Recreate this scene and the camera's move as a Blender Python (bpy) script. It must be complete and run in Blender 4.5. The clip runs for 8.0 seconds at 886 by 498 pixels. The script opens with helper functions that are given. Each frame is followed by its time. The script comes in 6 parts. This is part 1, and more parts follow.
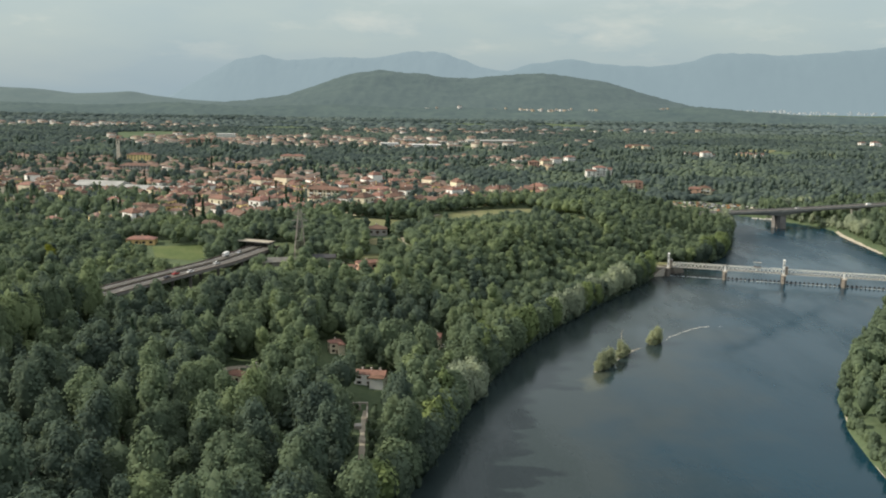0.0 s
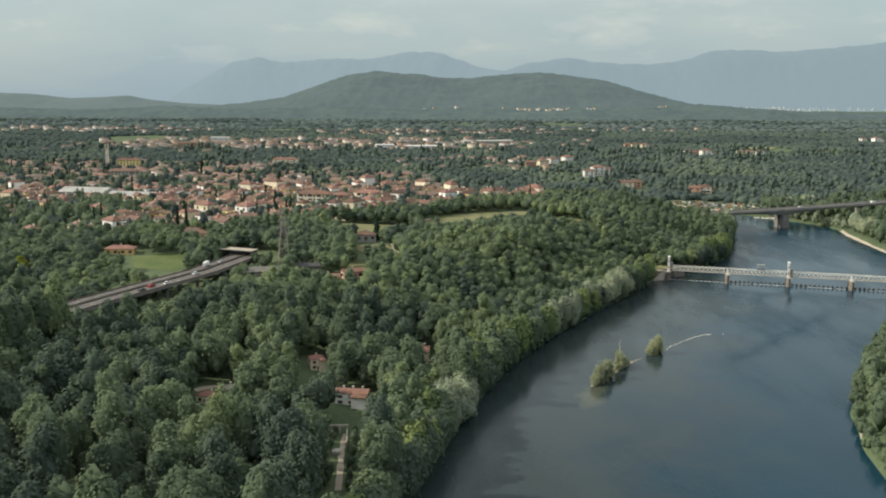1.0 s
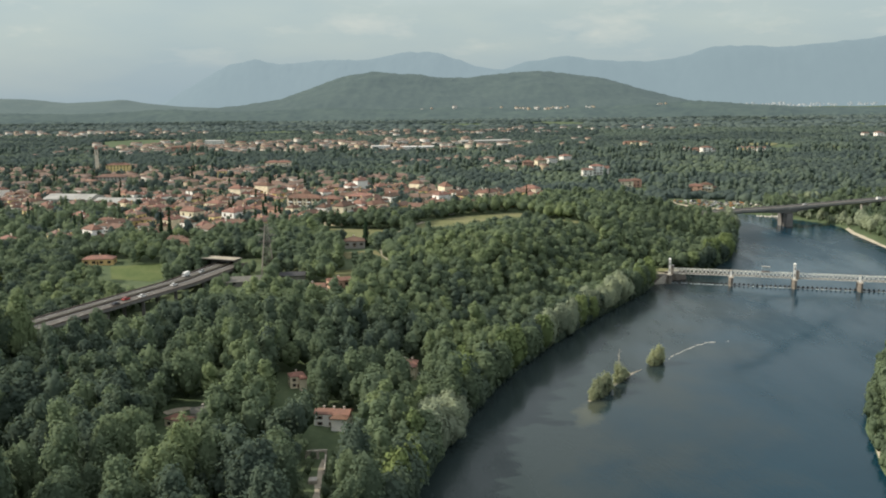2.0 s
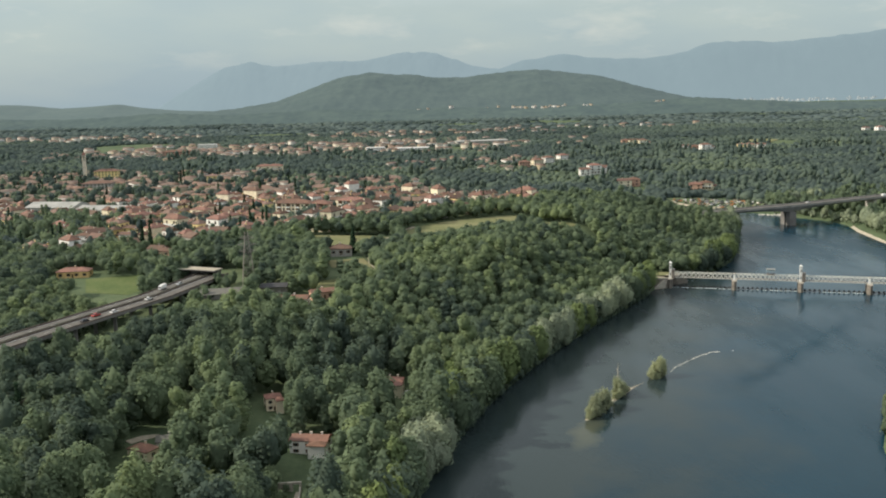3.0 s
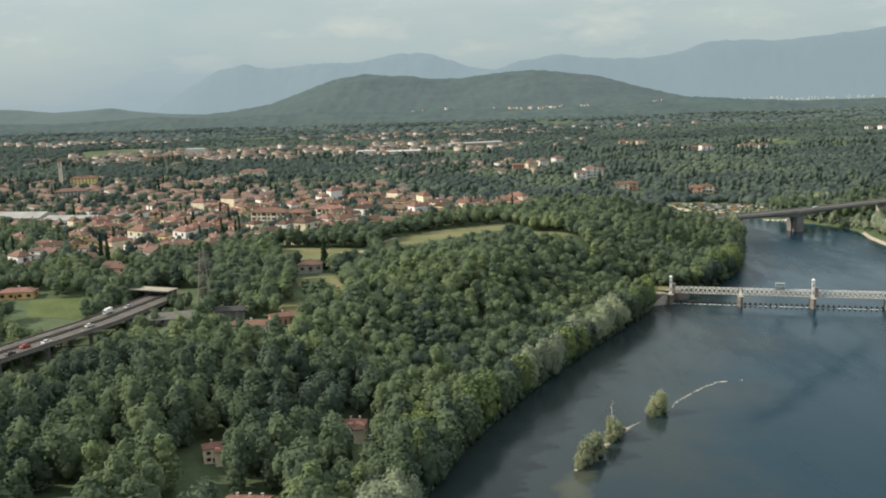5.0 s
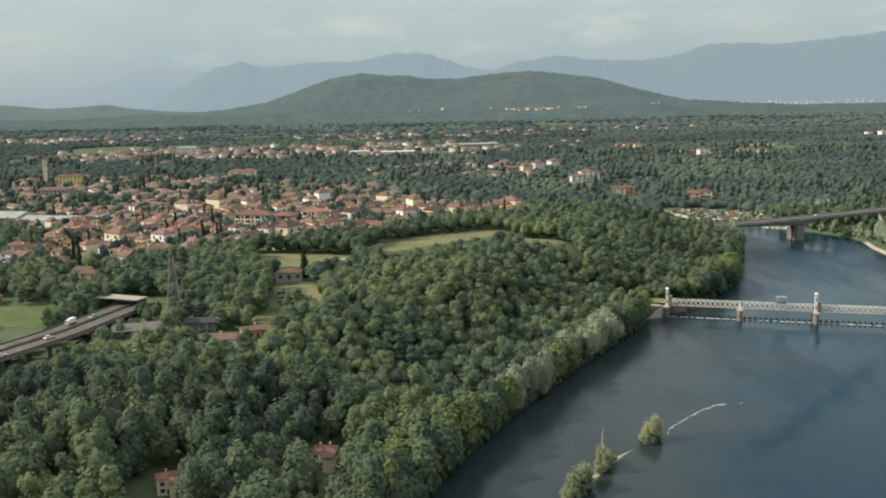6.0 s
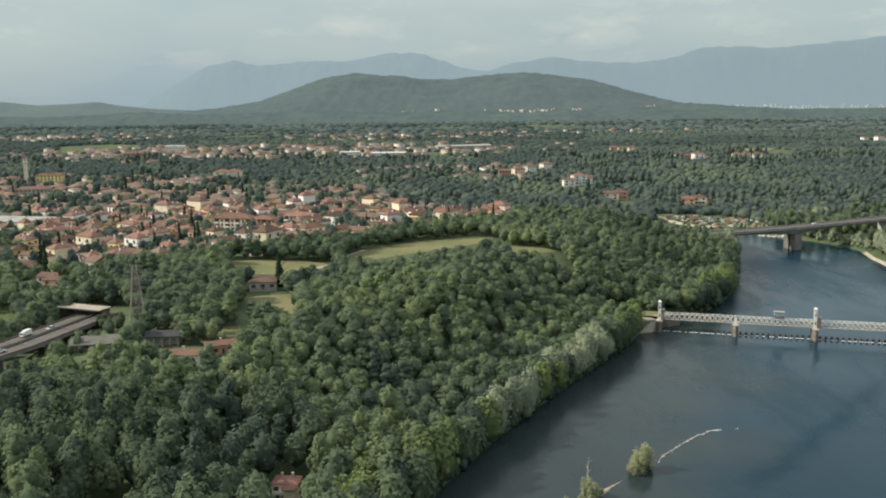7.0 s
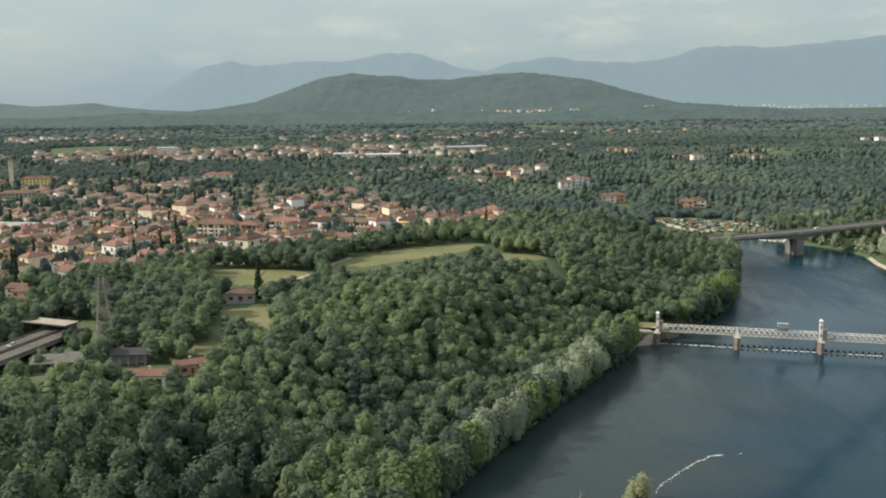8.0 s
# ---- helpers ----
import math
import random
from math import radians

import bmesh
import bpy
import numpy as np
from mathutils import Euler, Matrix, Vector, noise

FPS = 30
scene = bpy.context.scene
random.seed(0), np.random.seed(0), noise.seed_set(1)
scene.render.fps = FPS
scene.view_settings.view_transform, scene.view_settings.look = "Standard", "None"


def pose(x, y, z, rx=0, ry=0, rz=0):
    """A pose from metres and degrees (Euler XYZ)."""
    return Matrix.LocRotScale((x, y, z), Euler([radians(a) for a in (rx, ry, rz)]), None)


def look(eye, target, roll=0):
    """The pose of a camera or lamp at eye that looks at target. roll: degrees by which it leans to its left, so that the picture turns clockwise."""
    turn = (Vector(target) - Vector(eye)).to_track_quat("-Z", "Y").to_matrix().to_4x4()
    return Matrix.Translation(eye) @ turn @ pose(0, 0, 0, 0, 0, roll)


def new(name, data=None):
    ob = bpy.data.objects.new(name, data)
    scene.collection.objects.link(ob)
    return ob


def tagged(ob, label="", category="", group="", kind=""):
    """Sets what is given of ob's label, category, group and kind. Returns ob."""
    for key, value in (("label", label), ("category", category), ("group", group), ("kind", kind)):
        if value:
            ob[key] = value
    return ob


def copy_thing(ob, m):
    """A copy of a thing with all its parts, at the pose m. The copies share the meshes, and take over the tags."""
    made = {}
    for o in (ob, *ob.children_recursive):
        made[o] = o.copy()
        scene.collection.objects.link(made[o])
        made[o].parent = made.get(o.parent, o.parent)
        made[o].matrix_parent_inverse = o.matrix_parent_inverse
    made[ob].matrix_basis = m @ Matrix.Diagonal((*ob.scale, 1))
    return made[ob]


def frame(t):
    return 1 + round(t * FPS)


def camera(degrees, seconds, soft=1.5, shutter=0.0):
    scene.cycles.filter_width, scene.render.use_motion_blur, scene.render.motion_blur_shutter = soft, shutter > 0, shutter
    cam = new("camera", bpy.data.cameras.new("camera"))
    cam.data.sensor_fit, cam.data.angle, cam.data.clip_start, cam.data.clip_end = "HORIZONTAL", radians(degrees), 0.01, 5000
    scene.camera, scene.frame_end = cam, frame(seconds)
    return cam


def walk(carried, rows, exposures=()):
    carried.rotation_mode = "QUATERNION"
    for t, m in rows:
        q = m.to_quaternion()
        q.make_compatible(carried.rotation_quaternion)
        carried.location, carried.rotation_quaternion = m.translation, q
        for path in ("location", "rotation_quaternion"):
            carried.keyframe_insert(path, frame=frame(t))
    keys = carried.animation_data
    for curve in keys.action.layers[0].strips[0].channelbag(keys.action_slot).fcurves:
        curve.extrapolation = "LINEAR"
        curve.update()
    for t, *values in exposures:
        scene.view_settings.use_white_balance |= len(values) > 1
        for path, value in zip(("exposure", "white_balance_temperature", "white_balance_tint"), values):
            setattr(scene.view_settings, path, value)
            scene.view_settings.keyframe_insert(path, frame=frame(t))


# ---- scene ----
cam = camera(51.5, 8.0, soft=1.95)
PATH = [
    (0, (-0.259, -1.114, 121.739), (-0.232, 0.858, 121.406), 0.9),
    (0.5, (2.55, 10.527, 121.539), (2.578, 12.499, 121.207), 0.6),
    (1, (6.004, 22.087, 121.404), (6.03, 24.059, 121.072), 0.2),
    (1.5, (9.161, 33.146, 121.195), (9.185, 35.118, 120.863), -0.2),
    (3, (18.291, 68.791, 120.761), (18.314, 70.764, 120.429), -1.4),
    (3.5, (21.133, 80.27, 120.6), (21.156, 82.242, 120.27), -1.8),
    (4, (24.457, 92.393, 120.343), (24.479, 94.365, 120.013), -2.0),
    (4.5, (27.226, 103.618, 120.183), (27.249, 105.59, 119.854), -1.9),
    (6, (36.334, 139.065, 120.56), (36.365, 141.037, 120.231), -1.2),
    (6.5, (39.254, 150.213, 120.911), (39.293, 152.185, 120.581), -0.6),
    (7, (42.643, 162.25, 120.993), (42.687, 164.222, 120.665), -0.6),
    (7.5, (45.329, 173.076, 121.364), (45.376, 175.049, 121.037), -0.6),
    (8, (48.676, 184.194, 121.817), (48.723, 186.167, 121.489), -0.7),
]
walk(cam, [(t, look(eye, target, roll)) for t, eye, target, roll in PATH])

# ---------------------------------------------------------------- sky, sun
SUN_ELEV, SUN_AZ = radians(32), radians(-86)   # azimuth from +y, clockwise seen from above
world = bpy.data.worlds.new("world")
scene.world = world
world.use_nodes = True
wn, wl = world.node_tree.nodes, world.node_tree.links
wn.clear()
sky = wn.new("ShaderNodeTexSky")
sky.sky_type, sky.sun_disc = "NISHITA", False
sky.sun_elevation, sky.sun_rotation = SUN_ELEV, SUN_AZ
sky.altitude, sky.air_density, sky.dust_density, sky.ozone_density = 300, 1.2, 2.2, 2.0
back = wn.new("ShaderNodeBackground")
back.inputs["Strength"].default_value = 0.115
wout = wn.new("ShaderNodeOutputWorld")
# thin, hazy cloud: blue-grey haze low down, brighter veil overhead
wco = wn.new("ShaderNodeTexCoord")
wsep = wn.new("ShaderNodeSeparateXYZ")
wmap = wn.new("ShaderNodeMapping")
wmap.inputs["Scale"].default_value = (1.0, 1.0, 3.5)
wnoise = wn.new("ShaderNodeTexNoise")
wnoise.inputs["Scale"].default_value, wnoise.inputs["Detail"].default_value = 4.5, 6.0
wshift = wn.new("ShaderNodeMath")
wshift.operation = "MULTIPLY_ADD"
wshift.inputs[1].default_value = 0.22
wveil = wn.new("ShaderNodeValToRGB")
for el, (p, col) in zip([wveil.color_ramp.elements[0], wveil.color_ramp.elements[1], wveil.color_ramp.elements.new(0.5), wveil.color_ramp.elements.new(0.5)],
                        ((0.10, (0.32, 0.43, 0.495)), (1.0, (3.6, 4.5, 5.5)), (0.21, (0.44, 0.52, 0.515)), (0.36, (0.65, 0.73, 0.735)))):
    el.position, el.color = p, (*col, 1)
wgain = wn.new("ShaderNodeVectorMath")
wgain.operation = "SCALE"
wgain.inputs["Scale"].default_value = 8.4
wmix = wn.new("ShaderNodeMix")
wmix.data_type = "RGBA"
wmix.inputs["Factor"].default_value = 0.8
wl.new(wco.outputs["Generated"], wsep.inputs["Vector"])
wl.new(wco.outputs["Generated"], wmap.inputs["Vector"])
wl.new(wmap.outputs["Vector"], wnoise.inputs["Vector"])
wl.new(wnoise.outputs["Fac"], wshift.inputs[0])
wl.new(wsep.outputs["Z"], wshift.inputs[2])
wl.new(wshift.outputs["Value"], wveil.inputs["Fac"])
wl.new(wveil.outputs["Color"], wgain.inputs[0])
wcloud = wn.new("ShaderNodeTexNoise")
wcloud.inputs["Scale"].default_value, wcloud.inputs["Detail"].default_value, wcloud.inputs["Roughness"].default_value = 7.0, 6.0, 0.6
wcover = wn.new("ShaderNodeMapRange")
for key, v in (("From Min", 0.53), ("From Max", 0.75), ("To Min", 0.0), ("To Max", 0.7)):
    wcover.inputs[key].default_value = v
wblend = wn.new("ShaderNodeMix")
wblend.data_type = "RGBA"
wblend.inputs["B"].default_value = (5.6, 5.7, 5.2, 1)
wl.new(wmap.outputs["Vector"], wcloud.inputs["Vector"])
wl.new(wcloud.outputs["Fac"], wcover.inputs["Value"])
wlow = wn.new("ShaderNodeMapRange")
for key, v in (("From Min", 0.02), ("From Max", 0.06), ("To Min", 0.0), ("To Max", 1.0)):
    wlow.inputs[key].default_value = v
wthin = wn.new("ShaderNodeMath")
wthin.operation = "MULTIPLY"
wl.new(wsep.outputs["Z"], wlow.inputs["Value"])
wl.new(wcover.outputs["Result"], wthin.inputs[0])
wl.new(wlow.outputs["Result"], wthin.inputs[1])
wl.new(wthin.outputs["Value"], wblend.inputs["Factor"])
wl.new(wgain.outputs["Vector"], wblend.inputs["A"])
wl.new(wblend.outputs["Result"], wmix.inputs["B"])
wl.new(sky.outputs["Color"], wmix.inputs["A"])
wl.new(wmix.outputs["Result"], back.inputs["Color"])
wl.new(back.outputs["Background"], wout.inputs["Surface"])

sun = new("sun", bpy.data.lights.new("sun", "SUN"))
sun.data.energy, sun.data.angle, sun.data.color = 4.5, radians(0.6), (1.0, 0.91, 0.75)
sun_dir = Vector((math.sin(SUN_AZ) * math.cos(SUN_ELEV), math.cos(SUN_AZ) * math.cos(SUN_ELEV), math.sin(SUN_ELEV)))
sun.rotation_euler = sun_dir.to_track_quat("Z", "Y").to_euler()
sun.location = (-200, 0, 300)
scene.view_settings.exposure = 0.22

# ---------------------------------------------------------------- lie of the land
# left and right water lines of the river: x for a given y
LEFT_Y = [-600, 150, 265, 330, 372, 415, 470, 530, 592, 632, 668, 700, 755, 800, 850, 885, 905, 930]
LEFT_X = [-150, -27, -7, 10, 22, 37, 64, 99, 139, 160, 205, 226, 246, 263, 280, 285, 270, 60]
RIGHT_Y = [-600, 150, 289, 323, 358, 398, 470, 560, 620, 718, 751, 813, 856, 880, 902, 923, 943, 987, 1050]
RIGHT_X = [130, 140, 152, 158, 169, 188, 232, 300, 338, 363, 366, 371, 381, 376, 363, 350, 337, 292, 270]


def smooth(a, b, v):
    t = np.clip((v - a) / (b - a), 0, 1)
    return t * t * (3 - 2 * t)


def ground_height(x, y):
    """Height of the land over the river's level; below zero in the river's bed."""
    x, y = np.asarray(x, float), np.asarray(y, float)
    dl = np.interp(y, LEFT_Y, LEFT_X) - x
    dr = x - np.interp(y, RIGHT_Y, RIGHT_X)
    dl = np.where(y > 905, np.maximum(np.minimum(dl, 960 - y), 100 - x), dl)
    dr = np.where(y > 1000, np.maximum(dr, y - 1030), dr)
    bench = np.interp(y, [150, 330, 430, 510, 600, 700, 900, 1300, 2000], [5, 6, 9, 20, 25, 24, 19, 17, 17])
    bench = bench - 6 * smooth(440, 520, y) * smooth(1300, 900, y) * smooth(-60, -150, x)
    far = 28 * smooth(1900, 4600, y)
    left = 3.2 * smooth(-2, 5, dl) + bench * smooth(15, np.interp(y, [300, 450, 600, 700], [130, 110, 85, 120]), dl)
    right = 3.0 * smooth(-2, 5, dr) + 15 * smooth(60, 420, dr)
    wet = -4.0 + 4.0 * smooth(-9, -1, np.maximum(dl, dr)) + 0.0
    land = np.where(dl > dr, left, right) + far
    roll = 1.6 * np.sin(x / 47 + 1.3) * np.sin(y / 61) * smooth(60, 140, np.maximum(dl, dr))
    return np.where(np.maximum(dl, dr) > -2, wet + land + roll, wet)


# ---------------------------------------------------------------- materials
def ramp_node(nt, fac, stops):
    r = nt.nodes.new("ShaderNodeValToRGB")
    e = r.color_ramp.elements
    while len(e) < len(stops):
        e.new(0.5)
    for el, (p, c) in zip(e, stops):
        el.position, el.color = p, (*c, 1)
    nt.links.new(fac, r.inputs["Fac"])
    return r.outputs["Color"]


def noise_node(nt, scale, detail=3.0, rough=0.55, coord=None):
    n = nt.nodes.new("ShaderNodeTexNoise")
    n.inputs["Scale"].default_value, n.inputs["Detail"].default_value = scale, detail
    n.inputs["Roughness"].default_value = rough
    if coord is not None:
        nt.links.new(coord, n.inputs["Vector"])
    return n.outputs["Fac"]


def place_node(nt, kind="world"):
    if kind == "world":
        return nt.nodes.new("ShaderNodeNewGeometry").outputs["Position"]
    return nt.nodes.new("ShaderNodeTexCoord").outputs["Object"]


def mix_node(nt, fac, a, b, blend="MIX"):
    m = nt.nodes.new("ShaderNodeMix")
    m.data_type, m.blend_type = "RGBA", blend
    for key, v in (("Factor", fac), ("A", a), ("B", b)):
        if isinstance(v, (int, float)):
            m.inputs[key].default_value = v
        elif isinstance(v, tuple):
            m.inputs[key].default_value = (*v, 1)
        else:
            nt.links.new(v, m.inputs[key])
    return m.outputs["Result"]


def math_node(nt, op, a, b=0.0):
    m = nt.nodes.new("ShaderNodeMath")
    m.operation = op
    for i, v in enumerate((a, b)):
        if isinstance(v, (int, float)):
            m.inputs[i].default_value = v
        else:
            nt.links.new(v, m.inputs[i])
    return m.outputs["Value"]


def base_material(name, rough=0.8, metal=0.0, spec=0.3):
    m = bpy.data.materials.new(name)
    m.use_nodes = True
    nt = m.node_tree
    b = nt.nodes["Principled BSDF"]
    b.inputs["Roughness"].default_value, b.inputs["Metallic"].default_value = rough, metal
    b.inputs["Specular IOR Level"].default_value = spec
    return m, nt, b


def surface(name, colour, other=None, scale=0.6, fine=8.0, rough=0.8, metal=0.0, bump=0.2, vary=0.0, spec=0.3):
    """A worn surface: two colours mixed by coarse and fine noise, with relief; vary: how far single pieces differ."""
    m, nt, b = base_material(name, rough, metal, spec)
    co = place_node(nt)
    other = other or tuple(c * 0.72 for c in colour)
    f1, f2 = noise_node(nt, scale, 4, coord=co), noise_node(nt, fine, 3, coord=co)
    f = math_node(nt, "ADD", math_node(nt, "MULTIPLY", f1, 0.6), math_node(nt, "MULTIPLY", f2, 0.4))
    col = ramp_node(nt, f, ((0.36, other), (0.62, colour)))
    if vary:
        rnd = nt.nodes.new("ShaderNodeObjectInfo").outputs["Random"]
        lo = math_node(nt, "ADD", math_node(nt, "MULTIPLY", rnd, 2 * vary), 1 - vary)
        hsv = nt.nodes.new("ShaderNodeHueSaturation")
        nt.links.new(col, hsv.inputs["Color"])
        nt.links.new(lo, hsv.inputs["Value"])
        nt.links.new(math_node(nt, "ADD", math_node(nt, "MULTIPLY", rnd, -0.02), 0.51), hsv.inputs["Hue"])
        col = hsv.outputs["Color"]
    nt.links.new(col, b.inputs["Base Color"])
    bm = nt.nodes.new("ShaderNodeBump")
    bm.inputs["Strength"].default_value, bm.inputs["Distance"].default_value = bump, 0.05
    nt.links.new(f2, bm.inputs["Height"])
    nt.links.new(bm.outputs["Normal"], b.inputs["Normal"])
    return m


def foliage(name, dark, mid, light, grain=1.6, through_light=0.32, patch=0.02):
    """Leaves: hue by tree (attribute tint, or the object's own chance), by patch and by twig."""
    m, nt, b = base_material(name, 0.75, 0.0, 0.04)
    co = place_node(nt)
    at = nt.nodes.new("ShaderNodeAttribute")
    at.attribute_name = "tint"
    rnd = nt.nodes.new("ShaderNodeObjectInfo").outputs["Random"]
    tree = math_node(nt, "FRACT", math_node(nt, "ADD", at.outputs["Fac"], rnd))
    twig = noise_node(nt, grain, 3, 0.65, co)
    wide = noise_node(nt, patch, 2, 0.5, co)
    f = math_node(nt, "ADD", math_node(nt, "MULTIPLY", tree, 0.30), math_node(nt, "MULTIPLY", twig, 0.24))
    f = math_node(nt, "ADD", f, math_node(nt, "MULTIPLY", wide, 0.44))
    col = ramp_node(nt, f, ((0.22, dark), (0.52, mid), (0.88, light)))
    nt.links.new(col, b.inputs["Base Color"])
    tr = nt.nodes.new("ShaderNodeBsdfTranslucent")
    nt.links.new(mix_node(nt, 0.3, col, (0.17, 0.215, 0.10)), tr.inputs["Color"])
    mx = nt.nodes.new("ShaderNodeMixShader")
    mx.inputs["Fac"].default_value = through_light
    nt.links.new(b.outputs["BSDF"], mx.inputs[1])
    nt.links.new(tr.outputs["BSDF"], mx.inputs[2])
    nt.links.new(mx.outputs["Shader"], nt.nodes["Material Output"].inputs["Surface"])
    return m


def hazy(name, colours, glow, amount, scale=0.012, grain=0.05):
    """Distant land with the haze before it painted in, as a flat glow on the surface."""
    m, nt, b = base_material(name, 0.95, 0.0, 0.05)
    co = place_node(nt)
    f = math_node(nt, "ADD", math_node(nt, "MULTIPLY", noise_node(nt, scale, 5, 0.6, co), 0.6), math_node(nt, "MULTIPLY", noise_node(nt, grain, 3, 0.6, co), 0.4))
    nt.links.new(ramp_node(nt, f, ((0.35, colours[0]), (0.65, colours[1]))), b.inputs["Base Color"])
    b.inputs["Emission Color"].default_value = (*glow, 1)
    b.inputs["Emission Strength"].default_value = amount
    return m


LEAF = foliage("broad_leaf_green", (0.099, 0.137, 0.100), (0.152, 0.202, 0.127), (0.223, 0.283, 0.157), through_light=0.48)
LEAF_OAK = foliage("deep_green_leaf", (0.059, 0.084, 0.072), (0.090, 0.124, 0.093), (0.132, 0.174, 0.114), through_light=0.36)
LEAF_POPLAR = foliage("fresh_green_leaf", (0.133, 0.177, 0.110), (0.204, 0.260, 0.141), (0.300, 0.364, 0.175), through_light=0.48)
LEAF_WILLOW = foliage("silver_willow_leaf", (0.144, 0.176, 0.133), (0.228, 0.266, 0.180), (0.337, 0.378, 0.235), through_light=0.2)
LEAF_BANK = foliage("yellow_green_leaf", (0.106, 0.145, 0.072), (0.165, 0.216, 0.092), (0.245, 0.304, 0.118), through_light=0.3)
LEAF_BUSH = foliage("willow_bush_leaf", (0.245, 0.275, 0.190), (0.370, 0.400, 0.255), (0.510, 0.535, 0.325), through_light=0.5)
LEAF_CONIFER = foliage("conifer_needle", (0.014, 0.030, 0.018), (0.026, 0.050, 0.028), (0.042, 0.07, 0.038), through_light=0.08)
LEAF_COPPER = foliage("copper_leaf", (0.040, 0.022, 0.020), (0.070, 0.034, 0.028), (0.10, 0.05, 0.04))
LEAF_YELLOW = foliage("yellow_leaf", (0.14, 0.16, 0.02), (0.26, 0.27, 0.03), (0.34, 0.34, 0.05))
# leaves of far trees: greyer and bluer, with distance haze mixed into the colour
LEAF_FAR = foliage("hazed_woods_leaf", (0.103, 0.142, 0.135), (0.134, 0.178, 0.148), (0.172, 0.217, 0.159), grain=0.25, patch=0.006, through_light=0.48)
LEAF_FAR_DARK = foliage("hazed_dark_woods_leaf", (0.072, 0.102, 0.108), (0.094, 0.128, 0.118), (0.120, 0.156, 0.127), grain=0.25, patch=0.006, through_light=0.48)
LEAF_FAR_LIGHT = foliage("hazed_light_woods_leaf", (0.132, 0.178, 0.146), (0.172, 0.222, 0.160), (0.220, 0.271, 0.172), grain=0.25, patch=0.006, through_light=0.48)
MEDIAN_DARK = surface("dark_median_strip", (0.035, 0.042, 0.024), (0.018, 0.022, 0.014), scale=0.4, fine=3.0, bump=0.8)
BARK = surface("bark", (0.10, 0.08, 0.06), scale=2, bump=0.5)
PLASTER = {
    "cream": surface("cream_plaster", (0.80, 0.71, 0.53), scale=0.3, vary=0.12),
    "white": surface("white_plaster", (0.82, 0.80, 0.76), (0.68, 0.66, 0.62), scale=0.3, vary=0.08),
    "ochre": surface("ochre_plaster", (0.70, 0.50, 0.22), scale=0.3, vary=0.15),
    "pink": surface("pink_plaster", (0.55, 0.34, 0.26), scale=0.3, vary=0.15),
    "yellow": surface("yellow_plaster", (0.86, 0.68, 0.34), (0.74, 0.57, 0.27), scale=0.3),
    "grey": surface("grey_render", (0.42, 0.40, 0.37), scale=0.3, vary=0.15),
}
ROOF = surface("clay_roof_tiles", (0.215, 0.114, 0.080), (0.118, 0.073, 0.058), scale=0.25, fine=2.2, vary=0.34, bump=0.5)
ROOF_PINK = surface("faded_roof_tiles", (0.215, 0.142, 0.110), (0.140, 0.096, 0.076), scale=0.25, fine=2.2, vary=0.25, bump=0.5)
ROOF_BROWN = surface("brown_roof_tiles", (0.155, 0.094, 0.068), (0.10, 0.065, 0.05), scale=0.25, fine=2.2, vary=0.2, bump=0.5)
ROOF_GREY = surface("grey_sheet_roof", (0.24, 0.235, 0.23), (0.16, 0.155, 0.15), scale=0.15, fine=1.5, bump=0.3)
ROOF_DULL = surface("dull_fibre_cement_roof", (0.15, 0.145, 0.13), (0.09, 0.09, 0.075), scale=0.3, fine=1.5, bump=0.3)
ROOF_PALE = surface("pale_grey_sheet_roof", (0.36, 0.36, 0.34), (0.24, 0.24, 0.225), scale=0.1, fine=1.2)
ROOF_WHITE = surface("white_sheet_roof", (0.72, 0.72, 0.70), (0.5, 0.5, 0.48), scale=0.1, fine=1.2)
GLASS_DARK = surface("dark_window_glass", (0.03, 0.035, 0.04), rough=0.15, spec=0.6, bump=0.0)
SHUTTER = surface("brown_shutter", (0.12, 0.07, 0.04))
CONCRETE = surface("weathered_concrete", (0.42, 0.40, 0.36), (0.25, 0.24, 0.22), scale=0.25, fine=2, bump=0.3)
CONCRETE_GREY = surface("grey_weathered_concrete", (0.29, 0.28, 0.26), (0.18, 0.175, 0.165), scale=0.2, fine=2)
CONCRETE_DARK = surface("dark_stained_concrete", (0.20, 0.19, 0.18), (0.12, 0.115, 0.11), scale=0.2, fine=2)
STONE = surface("pale_stone", (0.50, 0.46, 0.39), (0.30, 0.27, 0.23), scale=0.8, fine=4, bump=0.6)
STONE_BROWN = surface("brown_weathered_masonry", (0.22, 0.195, 0.165), (0.10, 0.09, 0.08), scale=0.6, fine=3, bump=0.6)
BLUE_GREY = surface("blue_grey_paint", (0.34, 0.42, 0.46), (0.24, 0.30, 0.33))
PAINT_WHITE = surface("white_painted_masonry", (0.80, 0.80, 0.78), (0.6, 0.6, 0.57), scale=0.8)
STEEL = surface("pale_grey_painted_steel", (0.80, 0.79, 0.72), (0.60, 0.59, 0.53), scale=1.5, rough=0.5)
DARK_STEEL = surface("dark_wet_steel", (0.035, 0.037, 0.04), (0.02, 0.02, 0.022), rough=0.5)
ASPHALT = surface("asphalt", (0.125, 0.114, 0.100), (0.082, 0.076, 0.068), scale=0.15, fine=1.0)
LINE = surface("road_paint", (0.7, 0.7, 0.68))
FOAM = surface("white_water", (0.72, 0.80, 0.82), (0.40, 0.50, 0.52), scale=1.0, fine=5)
SAND = surface("pale_sand_and_pebbles", (0.40, 0.36, 0.28), (0.26, 0.23, 0.18), scale=0.4, fine=3, bump=0.5)
